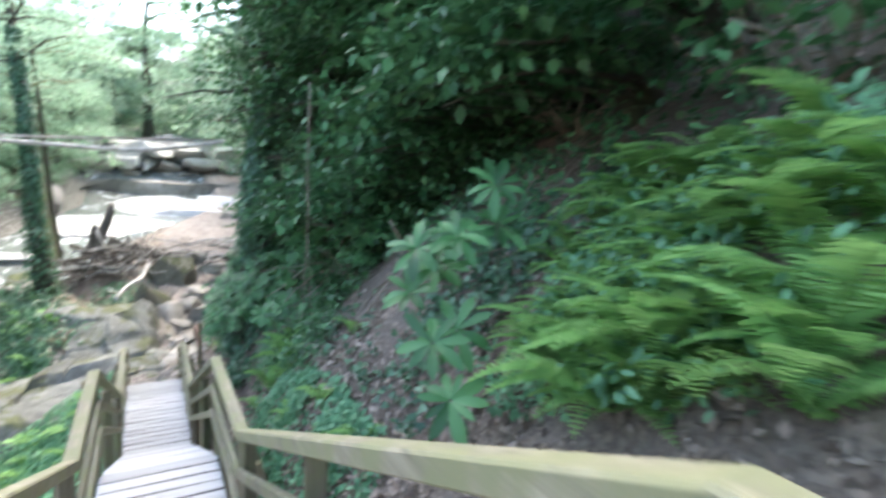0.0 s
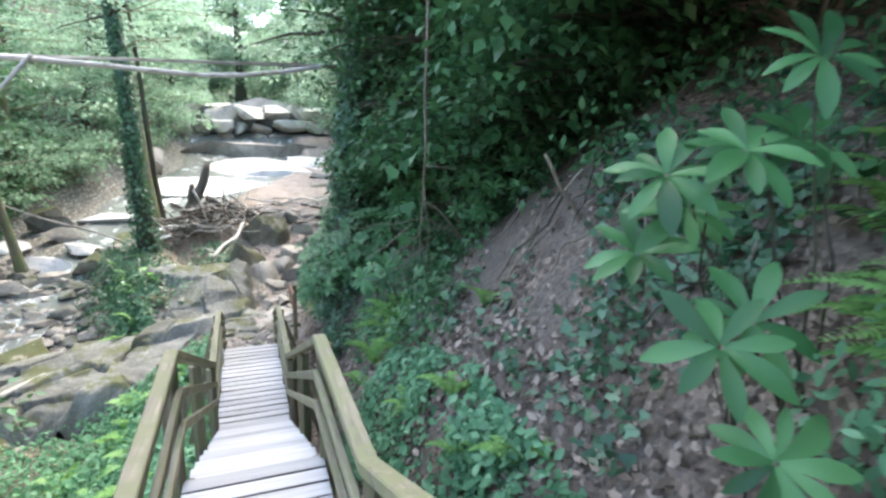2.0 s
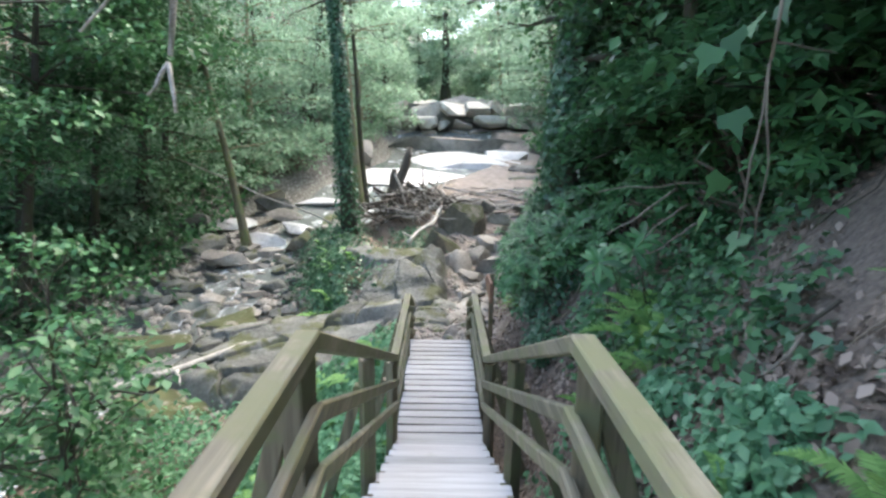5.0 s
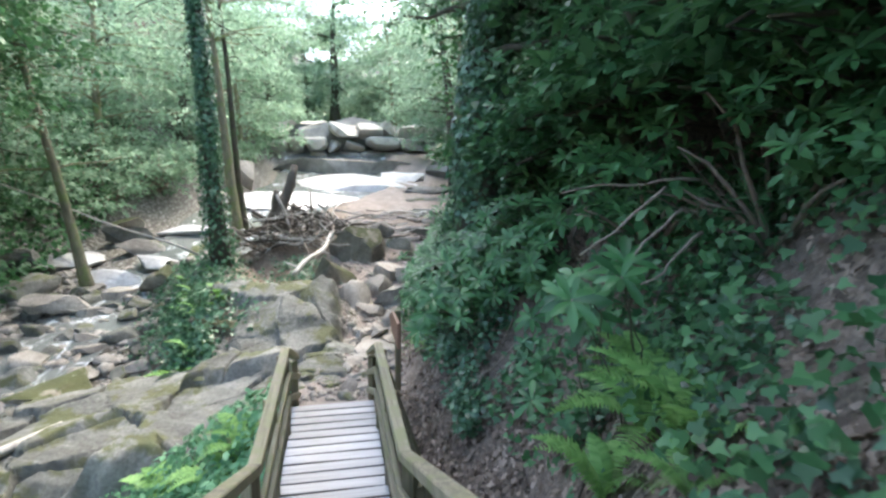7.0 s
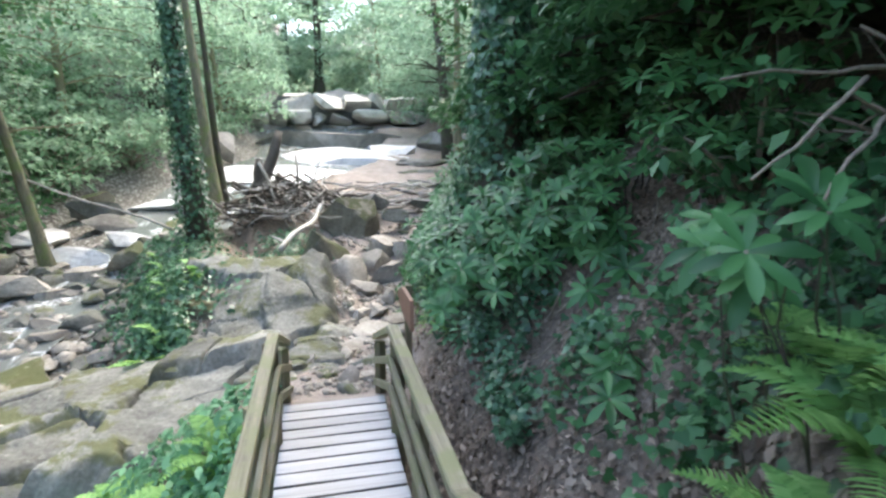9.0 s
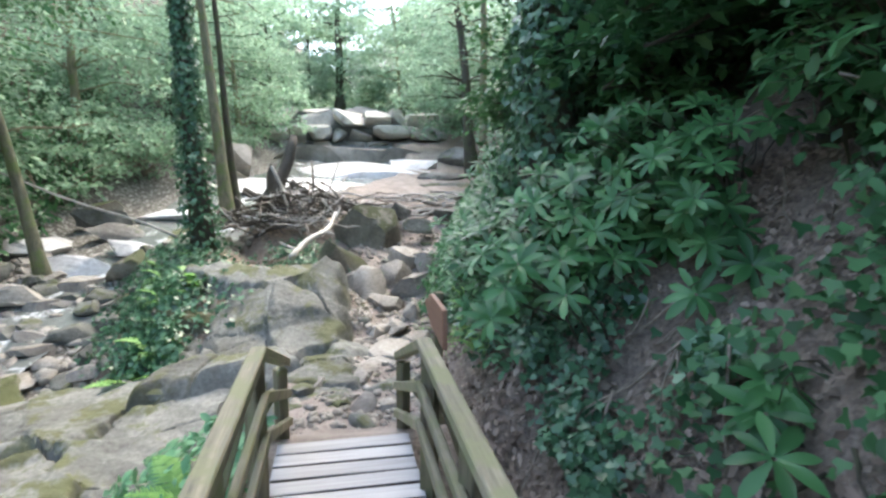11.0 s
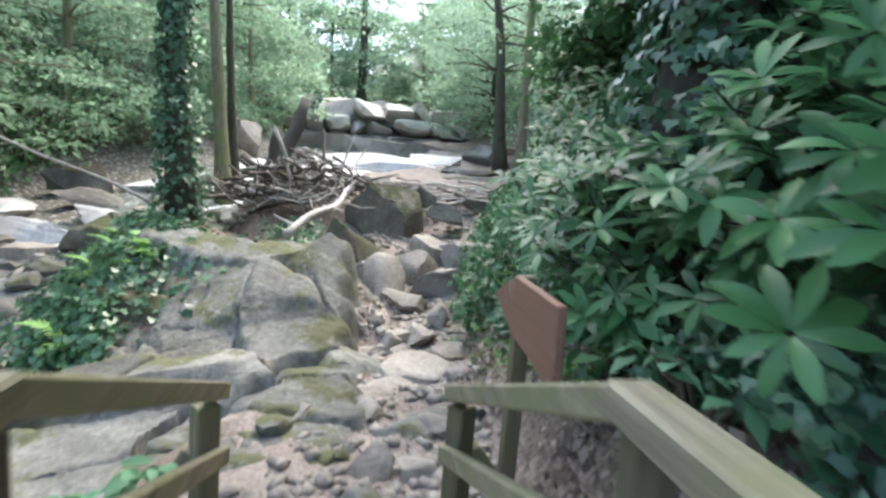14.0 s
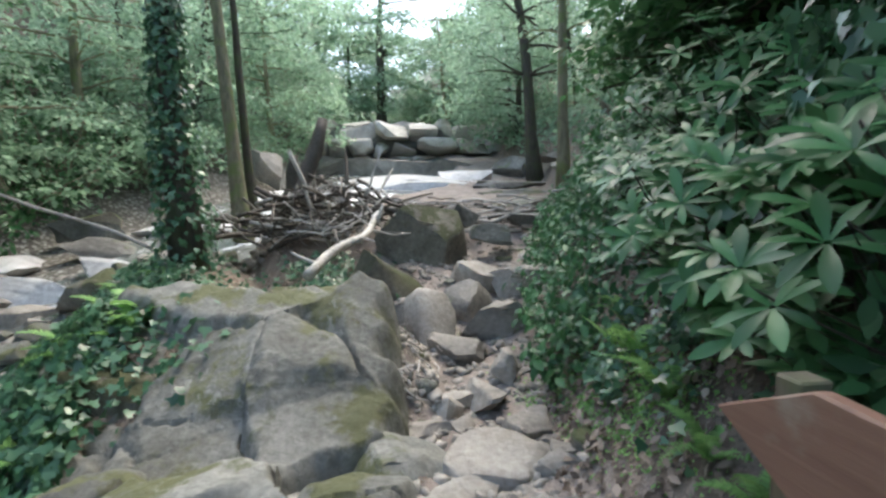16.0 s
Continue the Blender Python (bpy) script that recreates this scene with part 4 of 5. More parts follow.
for k in range(60):
    x, y = r.uniform(0.6, 4.2), r.uniform(18.8, 23)
    s = 0.6 + 1.5 * r.random() ** 2
    ob = part("stick", sticks[(k % 3) + 3], None, pile2)
    ob.matrix_basis = pose(x - 2.3, y - 21, land_z(x, y) + 0.06 - 1.0 + 0.25 * r.random(), 0, r.uniform(-10, 10), r.normal(0, 30)) @ Matrix.Diagonal((s, s * 0.8, s * 0.8, 1))
roots = thing("root_tangle", "pale exposed roots trailing over the eroded path", "roots")
for k in range(26):
    x, y = r.normal(0.22, 0.22), r.uniform(13.3, 16.2)
    a = Vector((x, y, land_z(x, y) + 0.12))
    b = a + Vector((r.normal(0, 0.16), r.uniform(-0.45, 0.25), 0))
    b.z = land_z(b.x, b.y) + 0.06
    part("root", limb_mesh("root", [(curve_points(a, b, 6, 0.09, 100 + k), np.linspace(0.012, 0.006, 6), 5)], DEADWOOD), None, roots)

sign = thing("trail_sign", "red-brown pointed wooden trail sign board on a low post", "sign", at=(0.95, 9.75, -0.5))
bm = bmesh.new()
outline = ((10.02, 0.74), (9.72, 0.885), (9.18, 0.86), (9.16, 0.5), (9.7, 0.58))
back = [bm.verts.new((0.83 + 0.045 - 0.95 + 0.03 * (10 - y), y - 9.75, z + 0.5)) for y, z in outline]
front = [bm.verts.new((0.83 - 0.95 + 0.03 * (10 - y), y - 9.75, z + 0.5)) for y, z in outline]
bm.faces.new(front), bm.faces.new(list(reversed(back)))
for k in range(5):
    bm.faces.new((front[k], back[k], back[(k + 1) % 5], front[(k + 1) % 5]))
bmesh.ops.recalc_face_normals(bm, faces=bm.faces)
bmesh.ops.bevel(bm, geom=bm.edges[:], offset=0.006, segments=1, affect="EDGES")
part("board", bm, SIGNWOOD, sign, "red-brown stained pointed board")
part("post", beam_bm((0.0, 0.12, -0.35), (0.0, 0.12, 1.36), 0.085, 0.085, 0.006, 0.004, 3), POSTWOOD, sign)


# ---- trees ----
def bough_leaves(r, centre, rad, flat, n, size, droop=0.25):
    """Leaves lying in a flattened spray round a centre."""
    a = r.uniform(0, 2 * math.pi, n)
    q = np.sqrt(r.random(n)) * rad * (0.75 + 0.35 * np.sin(a * 3 + r.uniform(0, 6)))
    p = np.stack([np.cos(a) * q, np.sin(a) * q, r.normal(0, flat, n) - droop * (q / rad) ** 2 * rad * 0.6], -1) + centre
    d = np.stack([np.cos(a), np.sin(a), r.normal(-0.25, 0.25, n)], -1) + r.normal(0, 0.5, (n, 3))
    up = np.stack([r.normal(0, 0.35, n), r.normal(0, 0.35, n), np.ones(n)], -1)
    return p, d, up, size * r.uniform(0.65, 1.25, n)


FAR_LEAF = (np.array([(0, 0, 0), (-0.3, 0.45, 0.06), (0, 1, -0.1), (0.3, 0.45, 0.06), (0, 0.45, -0.02)]), np.array([(0, 4, 2, 1), (0, 3, 2, 4)]))


def crown_mesh(seed, boughs, leaf, per, size, material):
    r = rng(seed)
    P = [bough_leaves(r, np.array(c), rad, rad * 0.12, max(int(per * rad * rad), 8), size) for c, rad in boughs]
    pos, d, up, s = (np.concatenate([p[k] for p in P]) for k in range(4))
    return leaf_cloud("crown", material, leaf, pos, d, up, s)


def tree(x, y, height, radius, seed, label, bark=None, lean=(0, 0), crown_from=0.4, crown_rad=2.5, boughs=26, per=60, leaf_size=0.16, material=None, ivy=0, shape=None, crown_pull=(0, 0), bough_rad=1.1, ivy_top=8.0, near=False):
    bark, material, shape = bark or BARK, material or CROWN, shape or FAR_LEAF
    r = rng(seed)
    z = land_z(x, y)
    t = thing("tree", label, "tree", at=(x, y, z))
    top = Vector((lean[0], lean[1], height))
    pts = curve_points((0, 0, -0.3), top, 12, radius * 1.2, seed)
    rad = [radius * (1.45 if i == 0 else 1.12 if i == 1 else 1.0 - 0.07 * i) for i in range(12)]
    limbs, tips = [], []
    for k in range(boughs):
        f = crown_from + (1 - crown_from) * (k + r.random()) / boughs
        base = pts[min(int(f * 11), 11)]
        a = r.uniform(0, 2 * math.pi)
        out = crown_rad * (0.35 + 0.75 * r.random()) * (1.15 - 0.5 * abs(f - 0.65))
        tip = base + Vector((math.cos(a) * out + crown_pull[0], math.sin(a) * out + crown_pull[1], r.uniform(-0.5, 0.9)))
        lp = curve_points(base, tip, 6, 0.3, seed + k, -0.12)
        limbs.append((lp, np.linspace(radius * 0.22, 0.012, 6), 5))
        tips.append((tuple(tip), bough_rad * r.uniform(0.7, 1.3)))
        tips.append((tuple(lp[3] + Vector((0, 0, 0.15))), bough_rad * r.uniform(0.5, 0.9)))
    if near:
        part("trunk", limb_mesh("trunk", [(pts, rad, 12)], bark), None, t)
        for row in limbs:
            part("limb", limb_mesh("limb", [row], bark), None, t)
    else:
        part("trunk", limb_mesh("trunk", [(pts, rad, 8)] + limbs, bark), None, t)
    part("crown", crown_mesh(seed, tips, shape, per, leaf_size, material), None, t)
    if ivy:
        hh = r.uniform(0, 1, ivy) ** 0.8 * min(ivy_top, height * 0.95)
        i = np.clip((hh + 0.3) / (height + 0.3) * 11, 0, 10.99)
        k = i.astype(int)
        A = np.array([tuple(p) for p in pts])
        c = A[k] + (A[k + 1] - A[k]) * (i - k)[:, None]
        a = r.uniform(0, 2 * math.pi, ivy)
        o = np.stack([np.cos(a), np.sin(a), np.zeros(ivy)], -1)
        rr = np.array(rad)[k] * r.uniform(1.0, 1.75, ivy)
        down = np.stack([r.normal(0, 0.4, ivy), r.normal(0, 0.4, ivy), -np.ones(ivy)], -1) + o * 0.5
        part("ivy", leaf_cloud("ivy", IVY, IVY_LEAF, c + o * rr[:, None], down, o + r.normal(0, 0.35, (ivy, 3)), r.uniform(0.07, 0.125, ivy)), None, t, "dark green ivy climbing the trunk")
    return t


tree(-2.95, 17.2, 13, 0.2, 1, "dark ivy-clad tree trunk standing beside the stream", lean=(-0.75, 0.2), crown_from=0.58, crown_rad=2.6, boughs=24, per=55, ivy=3600, near=True)
tree(-3.4, 22.4, 13, 0.19, 2, "slender mossy tree trunk beside the stream", PALEBARK, lean=(-1.0, 0.3), crown_from=0.55, crown_rad=3.0, boughs=24, per=50, near=True)
tree(-3.2, 22.9, 12, 0.13, 3, "slender dark tree trunk beside the stream", lean=(-0.9, 0.3), crown_from=0.6, crown_rad=2.4, boughs=16, per=45, near=True)
tree(-6.6, 18.2, 10, 0.15, 4, "thin pale mossy tree leaning over the stream", PALEBARK, lean=(-1.9, 0.4), crown_from=0.4, crown_rad=2.4, boughs=22, per=55, near=True)
tree(2.3, 10.55, 9, 0.36, 5, "big dark ivy-clad tree trunk on the bank", lean=(0.3, 0.3), crown_from=0.5, crown_rad=3.0, boughs=30, per=70, ivy=5200, ivy_top=6, near=True)
tree(3.5, 8.0, 8, 0.12, 6, "thin dark tree trunk on the shaded bank", lean=(-0.3, 0), crown_from=0.45, crown_rad=2.4, boughs=26, per=80, material=LAUREL, near=True)
tree(6.7, 31.0, 13, 0.3, 7, "dark leaning tree trunk beside the slabs", lean=(-1.6, 0), crown_from=0.35, crown_rad=3.5, boughs=28, per=45, leaf_size=0.2, near=True)
tree(5.0, 22.9, 12, 0.16, 8, "slender pale tree trunk beside the path", PALEBARK, lean=(0, 0.4), crown_from=0.42, crown_rad=3.0, boughs=26, per=45, leaf_size=0.18, near=True)
tree(0.3, 58, 16, 0.5, 10, "dark tree trunk standing above the ledges", crown_from=0.25, crown_rad=5, boughs=30, per=22, leaf_size=0.34, bough_rad=1.8)
r = rng(33)
FAR = ((-9.5, 27, 8), (-13, 23, 8), (-8, 33, 9), (-5.5, 38, 8), (-12, 36, 10), (-4.5, 46, 9), (-9, 48, 10), (10.5, 36, 9), (10, 27, 8), (12.5, 31, 9), (8.5, 41, 9),
       (10, 48, 10), (6, 55, 11), (-2.5, 60, 12), (7.5, 64, 12), (-6, 68, 13), (1, 80, 13), (12, 74, 13), (-12, 62, 12), (16, 58, 12), (-16, 48, 12))
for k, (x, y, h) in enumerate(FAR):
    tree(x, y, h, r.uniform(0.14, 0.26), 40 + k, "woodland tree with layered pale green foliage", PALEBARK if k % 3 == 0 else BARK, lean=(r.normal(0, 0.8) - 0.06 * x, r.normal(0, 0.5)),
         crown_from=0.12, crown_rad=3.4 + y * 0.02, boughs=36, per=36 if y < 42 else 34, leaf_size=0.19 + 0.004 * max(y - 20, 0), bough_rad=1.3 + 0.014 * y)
# trees of the ravine's far side and of the shaded bank, which close the canopy
for k, (x, y, h, cr) in enumerate(((-10.5, 18.5, 9, 2.8), (-11.5, 14.5, 10, 3.0), (-11, 10, 10, 3.0), (-12.5, 5, 11, 3.2), (-12, -2, 11, 3.2), (-16, 19, 12, 3.4), (-16, 9, 12, 3.4))):
    tree(x, y, h, 0.2, 90 + k, "dense tree on the shady far bank of the stream", lean=(1.2, 0), crown_from=0.12, crown_rad=cr, boughs=36, per=60, leaf_size=0.17, material=LAUREL)
for k, (x, y, h, cr) in enumerate(((7.3, -4, 6.5, 2.3), (7.3, -1, 6.5, 2.3), (5.6, 1.5, 6.5, 2.3), (4.5, 2.7, 5.4, 1.8), (5.2, 4.0, 6.0, 2.2), (4.6, 5.3, 5.4, 1.8), (5.4, 6.2, 6.5, 2.3), (5.2, 8.6, 6.5, 2.3), (5.2, 11.2, 6.5, 2.4), (4.7, 12.6, 6.0, 2.0), (5.6, 14.2, 7, 2.4), (7.8, 16, 7, 2.7), (9.2, 20, 8, 3.0), (9, 3, 8, 3.2), (9.4, 9, 8, 3.2), (9, -3, 8, 3.2), (4.4, -9, 8, 3.0))):
    tree(x, y, h, 0.16, 120 + k, "dense evergreen tree above the shaded bank", lean=(-0.5, 0), crown_from=0.06, crown_rad=cr, boughs=46, per=85, leaf_size=0.18, material=LAUREL, bough_rad=1.2)


# added trees, crowns mostly above the view, that hold skylight off the banks
for k, (x, y, h, cr, lean) in enumerate(((4.6, 0.9, 7.5, 2.2, -1.0), (4.5, 3.4, 7.5, 2.2, -1.0), (4.4, 6.4, 8, 2.2, -0.9), (4.6, 9.6, 8, 2.2, -0.8), (4.8, 13.0, 8, 2.2, -0.6),
                                             (-10.2, 12.5, 9, 2.8, 1.8), (-10.6, 16.0, 10, 2.8, 1.6), (-10.6, 20.5, 10, 2.8, 1.0))):
    tree(x, y, h, 0.15, 150 + k, "leaning evergreen tree added so that its crown shades the bank", lean=(lean, 0), crown_from=0.5, crown_rad=cr, boughs=40, per=95, leaf_size=0.19, material=LAUREL, bough_rad=1.25)


tree(-3.5, 4.8, 3.6, 0.05, 171, "young dark evergreen tree growing below the walkway", crown_from=0.35, crown_rad=1.0, boughs=26, per=130, leaf_size=0.13, material=LAUREL, bough_rad=0.6, near=True)
tree(-4.7, 6.4, 3.4, 0.05, 172, "young dark evergreen tree growing below the walkway", crown_from=0.3, crown_rad=0.9, boughs=22, per=130, leaf_size=0.13, material=LAUREL, bough_rad=0.6, near=True)


def bush(x, y, size, n, seed, label, material, leaf=0.13, per=70):
    """A broad-leaved shrub of layered sprays on thin stems."""
    r = rng(seed)
    t = thing("bush", label, "shrub", at=(x, y, land_z(x, y)))
    boughs, limbs = [], []
    for k in range(n):
        v = unit(r, 1)[0] * np.array((1, 1, 0.5)) + np.array((0, 0, 0.55))
        c = v * size * r.uniform(0.55, 1.0)
        boughs.append((tuple(c), size * r.uniform(0.3, 0.5)))
        limbs.append((curve_points((0, 0, -0.1), c, 5, 0.1, seed + k, -0.1), np.linspace(0.03, 0.008, 5), 5))
    part("stem", limb_mesh("stem", limbs, TWIG), None, t)
    part("leaves", crown_mesh(seed, boughs, FAR_LEAF, per, leaf, material), None, t)


r = rng(55)
for k in range(30):
    y = 13 + 26 * k / 30 + r.normal(0, 0.6)
    x = np.interp(y, STREAM_Y, STREAM_X) - np.interp(y, (10, 34), (4.0, 5.6)) - abs(r.normal(0, 1.8))
    # the darker leaf below y 16 stands in for shade on the near bank
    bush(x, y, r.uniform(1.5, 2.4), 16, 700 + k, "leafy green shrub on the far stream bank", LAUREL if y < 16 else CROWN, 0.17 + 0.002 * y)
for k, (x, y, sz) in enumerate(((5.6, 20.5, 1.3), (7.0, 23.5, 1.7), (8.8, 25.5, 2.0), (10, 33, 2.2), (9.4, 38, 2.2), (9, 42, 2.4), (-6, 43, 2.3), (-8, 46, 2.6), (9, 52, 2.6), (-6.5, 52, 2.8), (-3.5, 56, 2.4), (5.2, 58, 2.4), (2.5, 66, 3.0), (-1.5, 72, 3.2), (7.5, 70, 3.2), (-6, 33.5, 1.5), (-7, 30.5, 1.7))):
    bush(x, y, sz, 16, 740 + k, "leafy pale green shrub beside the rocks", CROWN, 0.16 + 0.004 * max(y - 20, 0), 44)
for k, (x, y, sz) in enumerate(((-9.8, 9.5, 1.4), (-10.5, 12.0, 1.6), (-9.4, 14.0, 1.1), (-5.6, 6.4, 1.1), (-4.6, 4.2, 1.2), (-9.3, 25.2, 1.5), (-8.7, 27.2, 1.6), (-10.1, 22.6, 1.5), (-10.3, 19.6, 1.4), (-7.7, 29.4, 1.4), (-9.9, 17.0, 1.2), (-8.4, 24.9, 0.7), (-6.5, 4.5, 1.3), (-7.4, 7.6, 1.2), (-4.4, 6.3, 1.3), (-5.3, 7.3, 1.2), (-5.2, 2.4, 1.2))):
    bush(x, y, sz, 16, 770 + k, "dark leafy shrub on the shady stream bank", LAUREL, 0.13, 90)


for k, (x, y, sz) in enumerate(((3.6, -1.6, 1.1), (4.4, 1.5, 1.2), (4.4, -0.5, 1.2), (3.3, 5.6, 1.2), (3.2, 7.0, 1.1))):
    bush(x, y, sz, 20, 790 + k, "dark hazel-like shrub with broad rounded leaves on the bank", LAUREL, 0.15, 70)


def overhang(y, seed):
    """Evergreen boughs that reach out from the top of the bank, over its hollow."""
    r = rng(seed)
    out = float(np.interp(y, FOOT_Y, FOOT_X)) - 0.9
    root = Vector((4.9 + out, y + 0.3, land_z(4.9 + out, y + 0.3)))
    t = thing("overhanging_shrub", "dark evergreen shrub reaching out over the hollow of the bank", "shrub", "shrubs over the hollow", at=tuple(root))
    boughs = []
    for k in range(4):
        tip = Vector((2.2 + out + r.uniform(-0.1, 0.3), y + r.normal(0, 0.4), float(deck(y)) + r.uniform(3.45, 4.0))) - root
        lp = curve_points((0, 0, -0.2), tip, 8, 0.25, seed + k, -0.25)
        part("limb", limb_mesh("limb", [(lp, np.linspace(0.05, 0.012, 8), 5)], BARK), None, t)
        for p in lp[3:]:
            boughs.append((tuple(p + Vector((0, 0, 0.2))), r.uniform(0.55, 0.85)))
    part("leaves", crown_mesh(seed, boughs, FAR_LEAF, 110, 0.17, LAUREL), None, t)


for k in range(19):
    overhang(-0.6 + 0.95 * k, 1500 + 10 * k)


bush(1.5, 9.1, 0.42, 20, 811, "light green broad-leaved shrub beside the trail sign", WEED, 0.14, 260)
bush(2.2, 8.9, 0.6, 20, 812, "light green broad-leaved shrub beside the trail sign", WEED, 0.14, 150)


# ---- rhododendrons ----
def whorl_rows(r, tip, axis, n, size):
    axis = axis / np.linalg.norm(axis)
    a = np.arange(n) * (2 * math.pi / n) + r.uniform(0, 6)
    ref = np.cross(axis, (0.3, 0.9, 0.2))
    ref /= np.linalg.norm(ref)
    s2 = np.cross(axis, ref)
    radial = np.cos(a)[:, None] * ref + np.sin(a)[:, None] * s2
    d = radial + axis * r.uniform(-0.1, 0.75, n)[:, None]
    return np.repeat(tip[None], n, 0) + radial * 0.01, d, np.repeat(axis[None], n, 0) + r.normal(0, 0.12, (n, 3)), size * r.uniform(0.75, 1.15, n)


LEAF_ME = [big_mesh("leaf", LONG_LEAF[0] * np.array([1 + 0.12 * k, 1, 1 + 0.5 * k]), LONG_LEAF[1], RHODO, True) for k in range(3)]


def rhododendron(x, y, tips, seed, label, leaf=0.19, single=False, base=None):
    """tips: the ends of its shoots; single: leaves as pieces of their own."""
    r = rng(seed)
    z = land_z(x, y) if base is None else base
    t = thing("rhododendron", label, "shrub", at=(x, y, z))
    o = np.array((x, y, z))
    limbs, P = [], []
    for k, tip in enumerate(tips):
        tip = np.array(tip, float) - o
        ax = tip + np.array((0, 0, 0.5)) + r.normal(0, 0.25, 3)
        ax = ax / np.linalg.norm(ax) * 0.5 + (np.array((-0.45, -0.65, 0.55)) if single else np.array((-0.4, -0.4, 0.6)))
        bx, by = tip[0] * 0.3 + 0.25 + r.normal(0, 0.08), tip[1] * 0.4 + r.normal(0, 0.1)
        limbs.append((curve_points((bx, by, min(land_z(x + bx, y + by) - z, tip[2]) - 0.08), tip, 6, 0.2, seed + k, -0.12), np.linspace(0.008, 0.004, 6), 5))
        P.append(whorl_rows(r, tip, ax, int(r.integers(8, 12)), leaf))
    for row in limbs:
        part("stem", limb_mesh("stem", [row], BARK), None, t)
    if single:
        for k, (p, d, up, s) in enumerate(P):
            w = part("whorl", limb_mesh("whorl", [([Vector(p[0]) - Vector((0, 0, 0.03)), Vector(p[0])], (0.006, 0.008), 4)], TWIG), None, t)
            R = frame_from(d, up)
            for i in range(len(p)):
                ob = part("leaf", LEAF_ME[(i + k) % 3], None, w)
                ob.matrix_basis = Matrix.Translation(p[i]) @ Matrix([list(row) for row in R[i]]).to_4x4() @ Matrix.Diagonal((s[i],) * 3 + (1,))
    else:
        pos, d, up, s = (np.concatenate([p[k] for p in P]) for k in range(4))
        part("leaves", leaf_cloud("leaves", RHODO, LONG_LEAF, pos, d, up, s), None, t)
        q = np.concatenate([np.array(tips) - o] * 5)
        q = q * r.uniform(0.35, 0.95, (len(q), 1)) + r.normal(0, 0.1, q.shape)
        part("inner_leaves", leaf_cloud("inner_leaves", LAUREL, OVAL_LEAF, q, r.normal(0, 1, q.shape) - np.array((0.3, 0.3, 0.3)), r.normal(0, 0.5, q.shape) + np.array((-0.3, -0.3, 0.8)), r.uniform(0.08, 0.15, len(q))), None, t)
    return t


def dome_tips(r, c, size, n):
    v = unit(r, n)
    v[:, 2] = v[:, 2] * 0.75 + 0.2
    v[:, 0] = -np.abs(v[:, 0]) * 0.8 + r.uniform(-0.2, 0.5, n)
    return np.array(c) + v * np.array(size) * r.uniform(0.7, 1.05, (n, 1))


r = rng(77)
GLOSSY = "glossy green rhododendron bush on the leafy bank"
rhododendron(1.95, -0.35, [(2.05, -0.25, 4.4), (1.55, -0.07, 3.95), (1.8, -0.2, 4.05), (1.75, 0.0, 3.8), (1.7, -0.4, 3.45), (1.5, -0.45, 3.4), (1.5, -0.7, 3.12), (2.2, -0.1, 4.1), (1.95, 0.2, 3.75), (1.6, 0.1, 3.6)], 301, GLOSSY, 0.225, True)
rhododendron(1.85, 5.35, [(1.5, 5.26, 2.15), (1.6, 5.6, 2.1), (1.8, 5.2, 2.3), (1.75, 5.7, 2.2), (1.95, 5.4, 2.35), (1.7, 5.45, 2.0)], 302, GLOSSY, 0.2, True)
rhododendron(1.98, 6.75, [(1.93, 6.8, 0.95), (1.8, 6.6, 0.85), (2.05, 6.9, 1.05)], 303, "young glossy rhododendron in leaf litter", 0.2, True)
rhododendron(2.5, 7.9, [(2.4, 7.9, 1.6), (2.2, 7.7, 1.3), (2.5, 7.6, 1.5), (2.1, 7.4, 1.05), (2.3, 7.5, 0.85), (2.6, 8.1, 1.8), (2.3, 8.2, 1.6)], 304, GLOSSY, 0.2, True)
rhododendron(1.75, 8.5, [(1.05, 8.05, 1.3), (1.0, 8.2, 1.05), (1.15, 8.1, 1.45), (1.3, 8.4, 1.5), (1.5, 8.2, 1.45), (1.2, 8.5, 1.3), (1.75, 8.75, 1.5), (1.45, 8.0, 1.25), (1.9, 8.2, 1.45), (1.6, 8.9, 1.6), (1.3, 8.9, 1.35)], 305, GLOSSY, 0.17, True)
for k, (c, size, n) in enumerate((((2.0, 9.0, 1.3), (0.9, 0.9, 0.9), 46), ((2.6, 8.6, 1.9), (0.9, 0.9, 0.8), 40), ((1.6, 10.0, 0.9), (0.6, 0.8, 0.9), 34), ((2.0, 11.4, 1.0), (0.8, 0.9, 1.0), 44),
                                  ((2.6, 12.2, 1.6), (0.9, 1.0, 1.1), 44), ((2.9, 13.6, 1.3), (0.9, 1.0, 0.9), 36), ((3.3, 10.2, 2.9), (1.0, 1.0, 0.9), 40), ((3.0, 7.2, 2.9), (0.8, 0.9, 0.8), 30),
                                  ((3.3, 5.0, 3.4), (0.8, 1.0, 0.8), 30), ((3.5, 15.3, 1.6), (0.9, 1.0, 0.8), 30), ((4.1, 17.2, 1.7), (0.9, 1.0, 0.8), 28))):
    rhododendron(c[0] + 0.2, c[1], dome_tips(r, c, size, int(n * 2.2)), 320 + k, "dense dark green rhododendron bush on the bank", 0.165, base=land_z(c[0] + 0.2, c[1]))


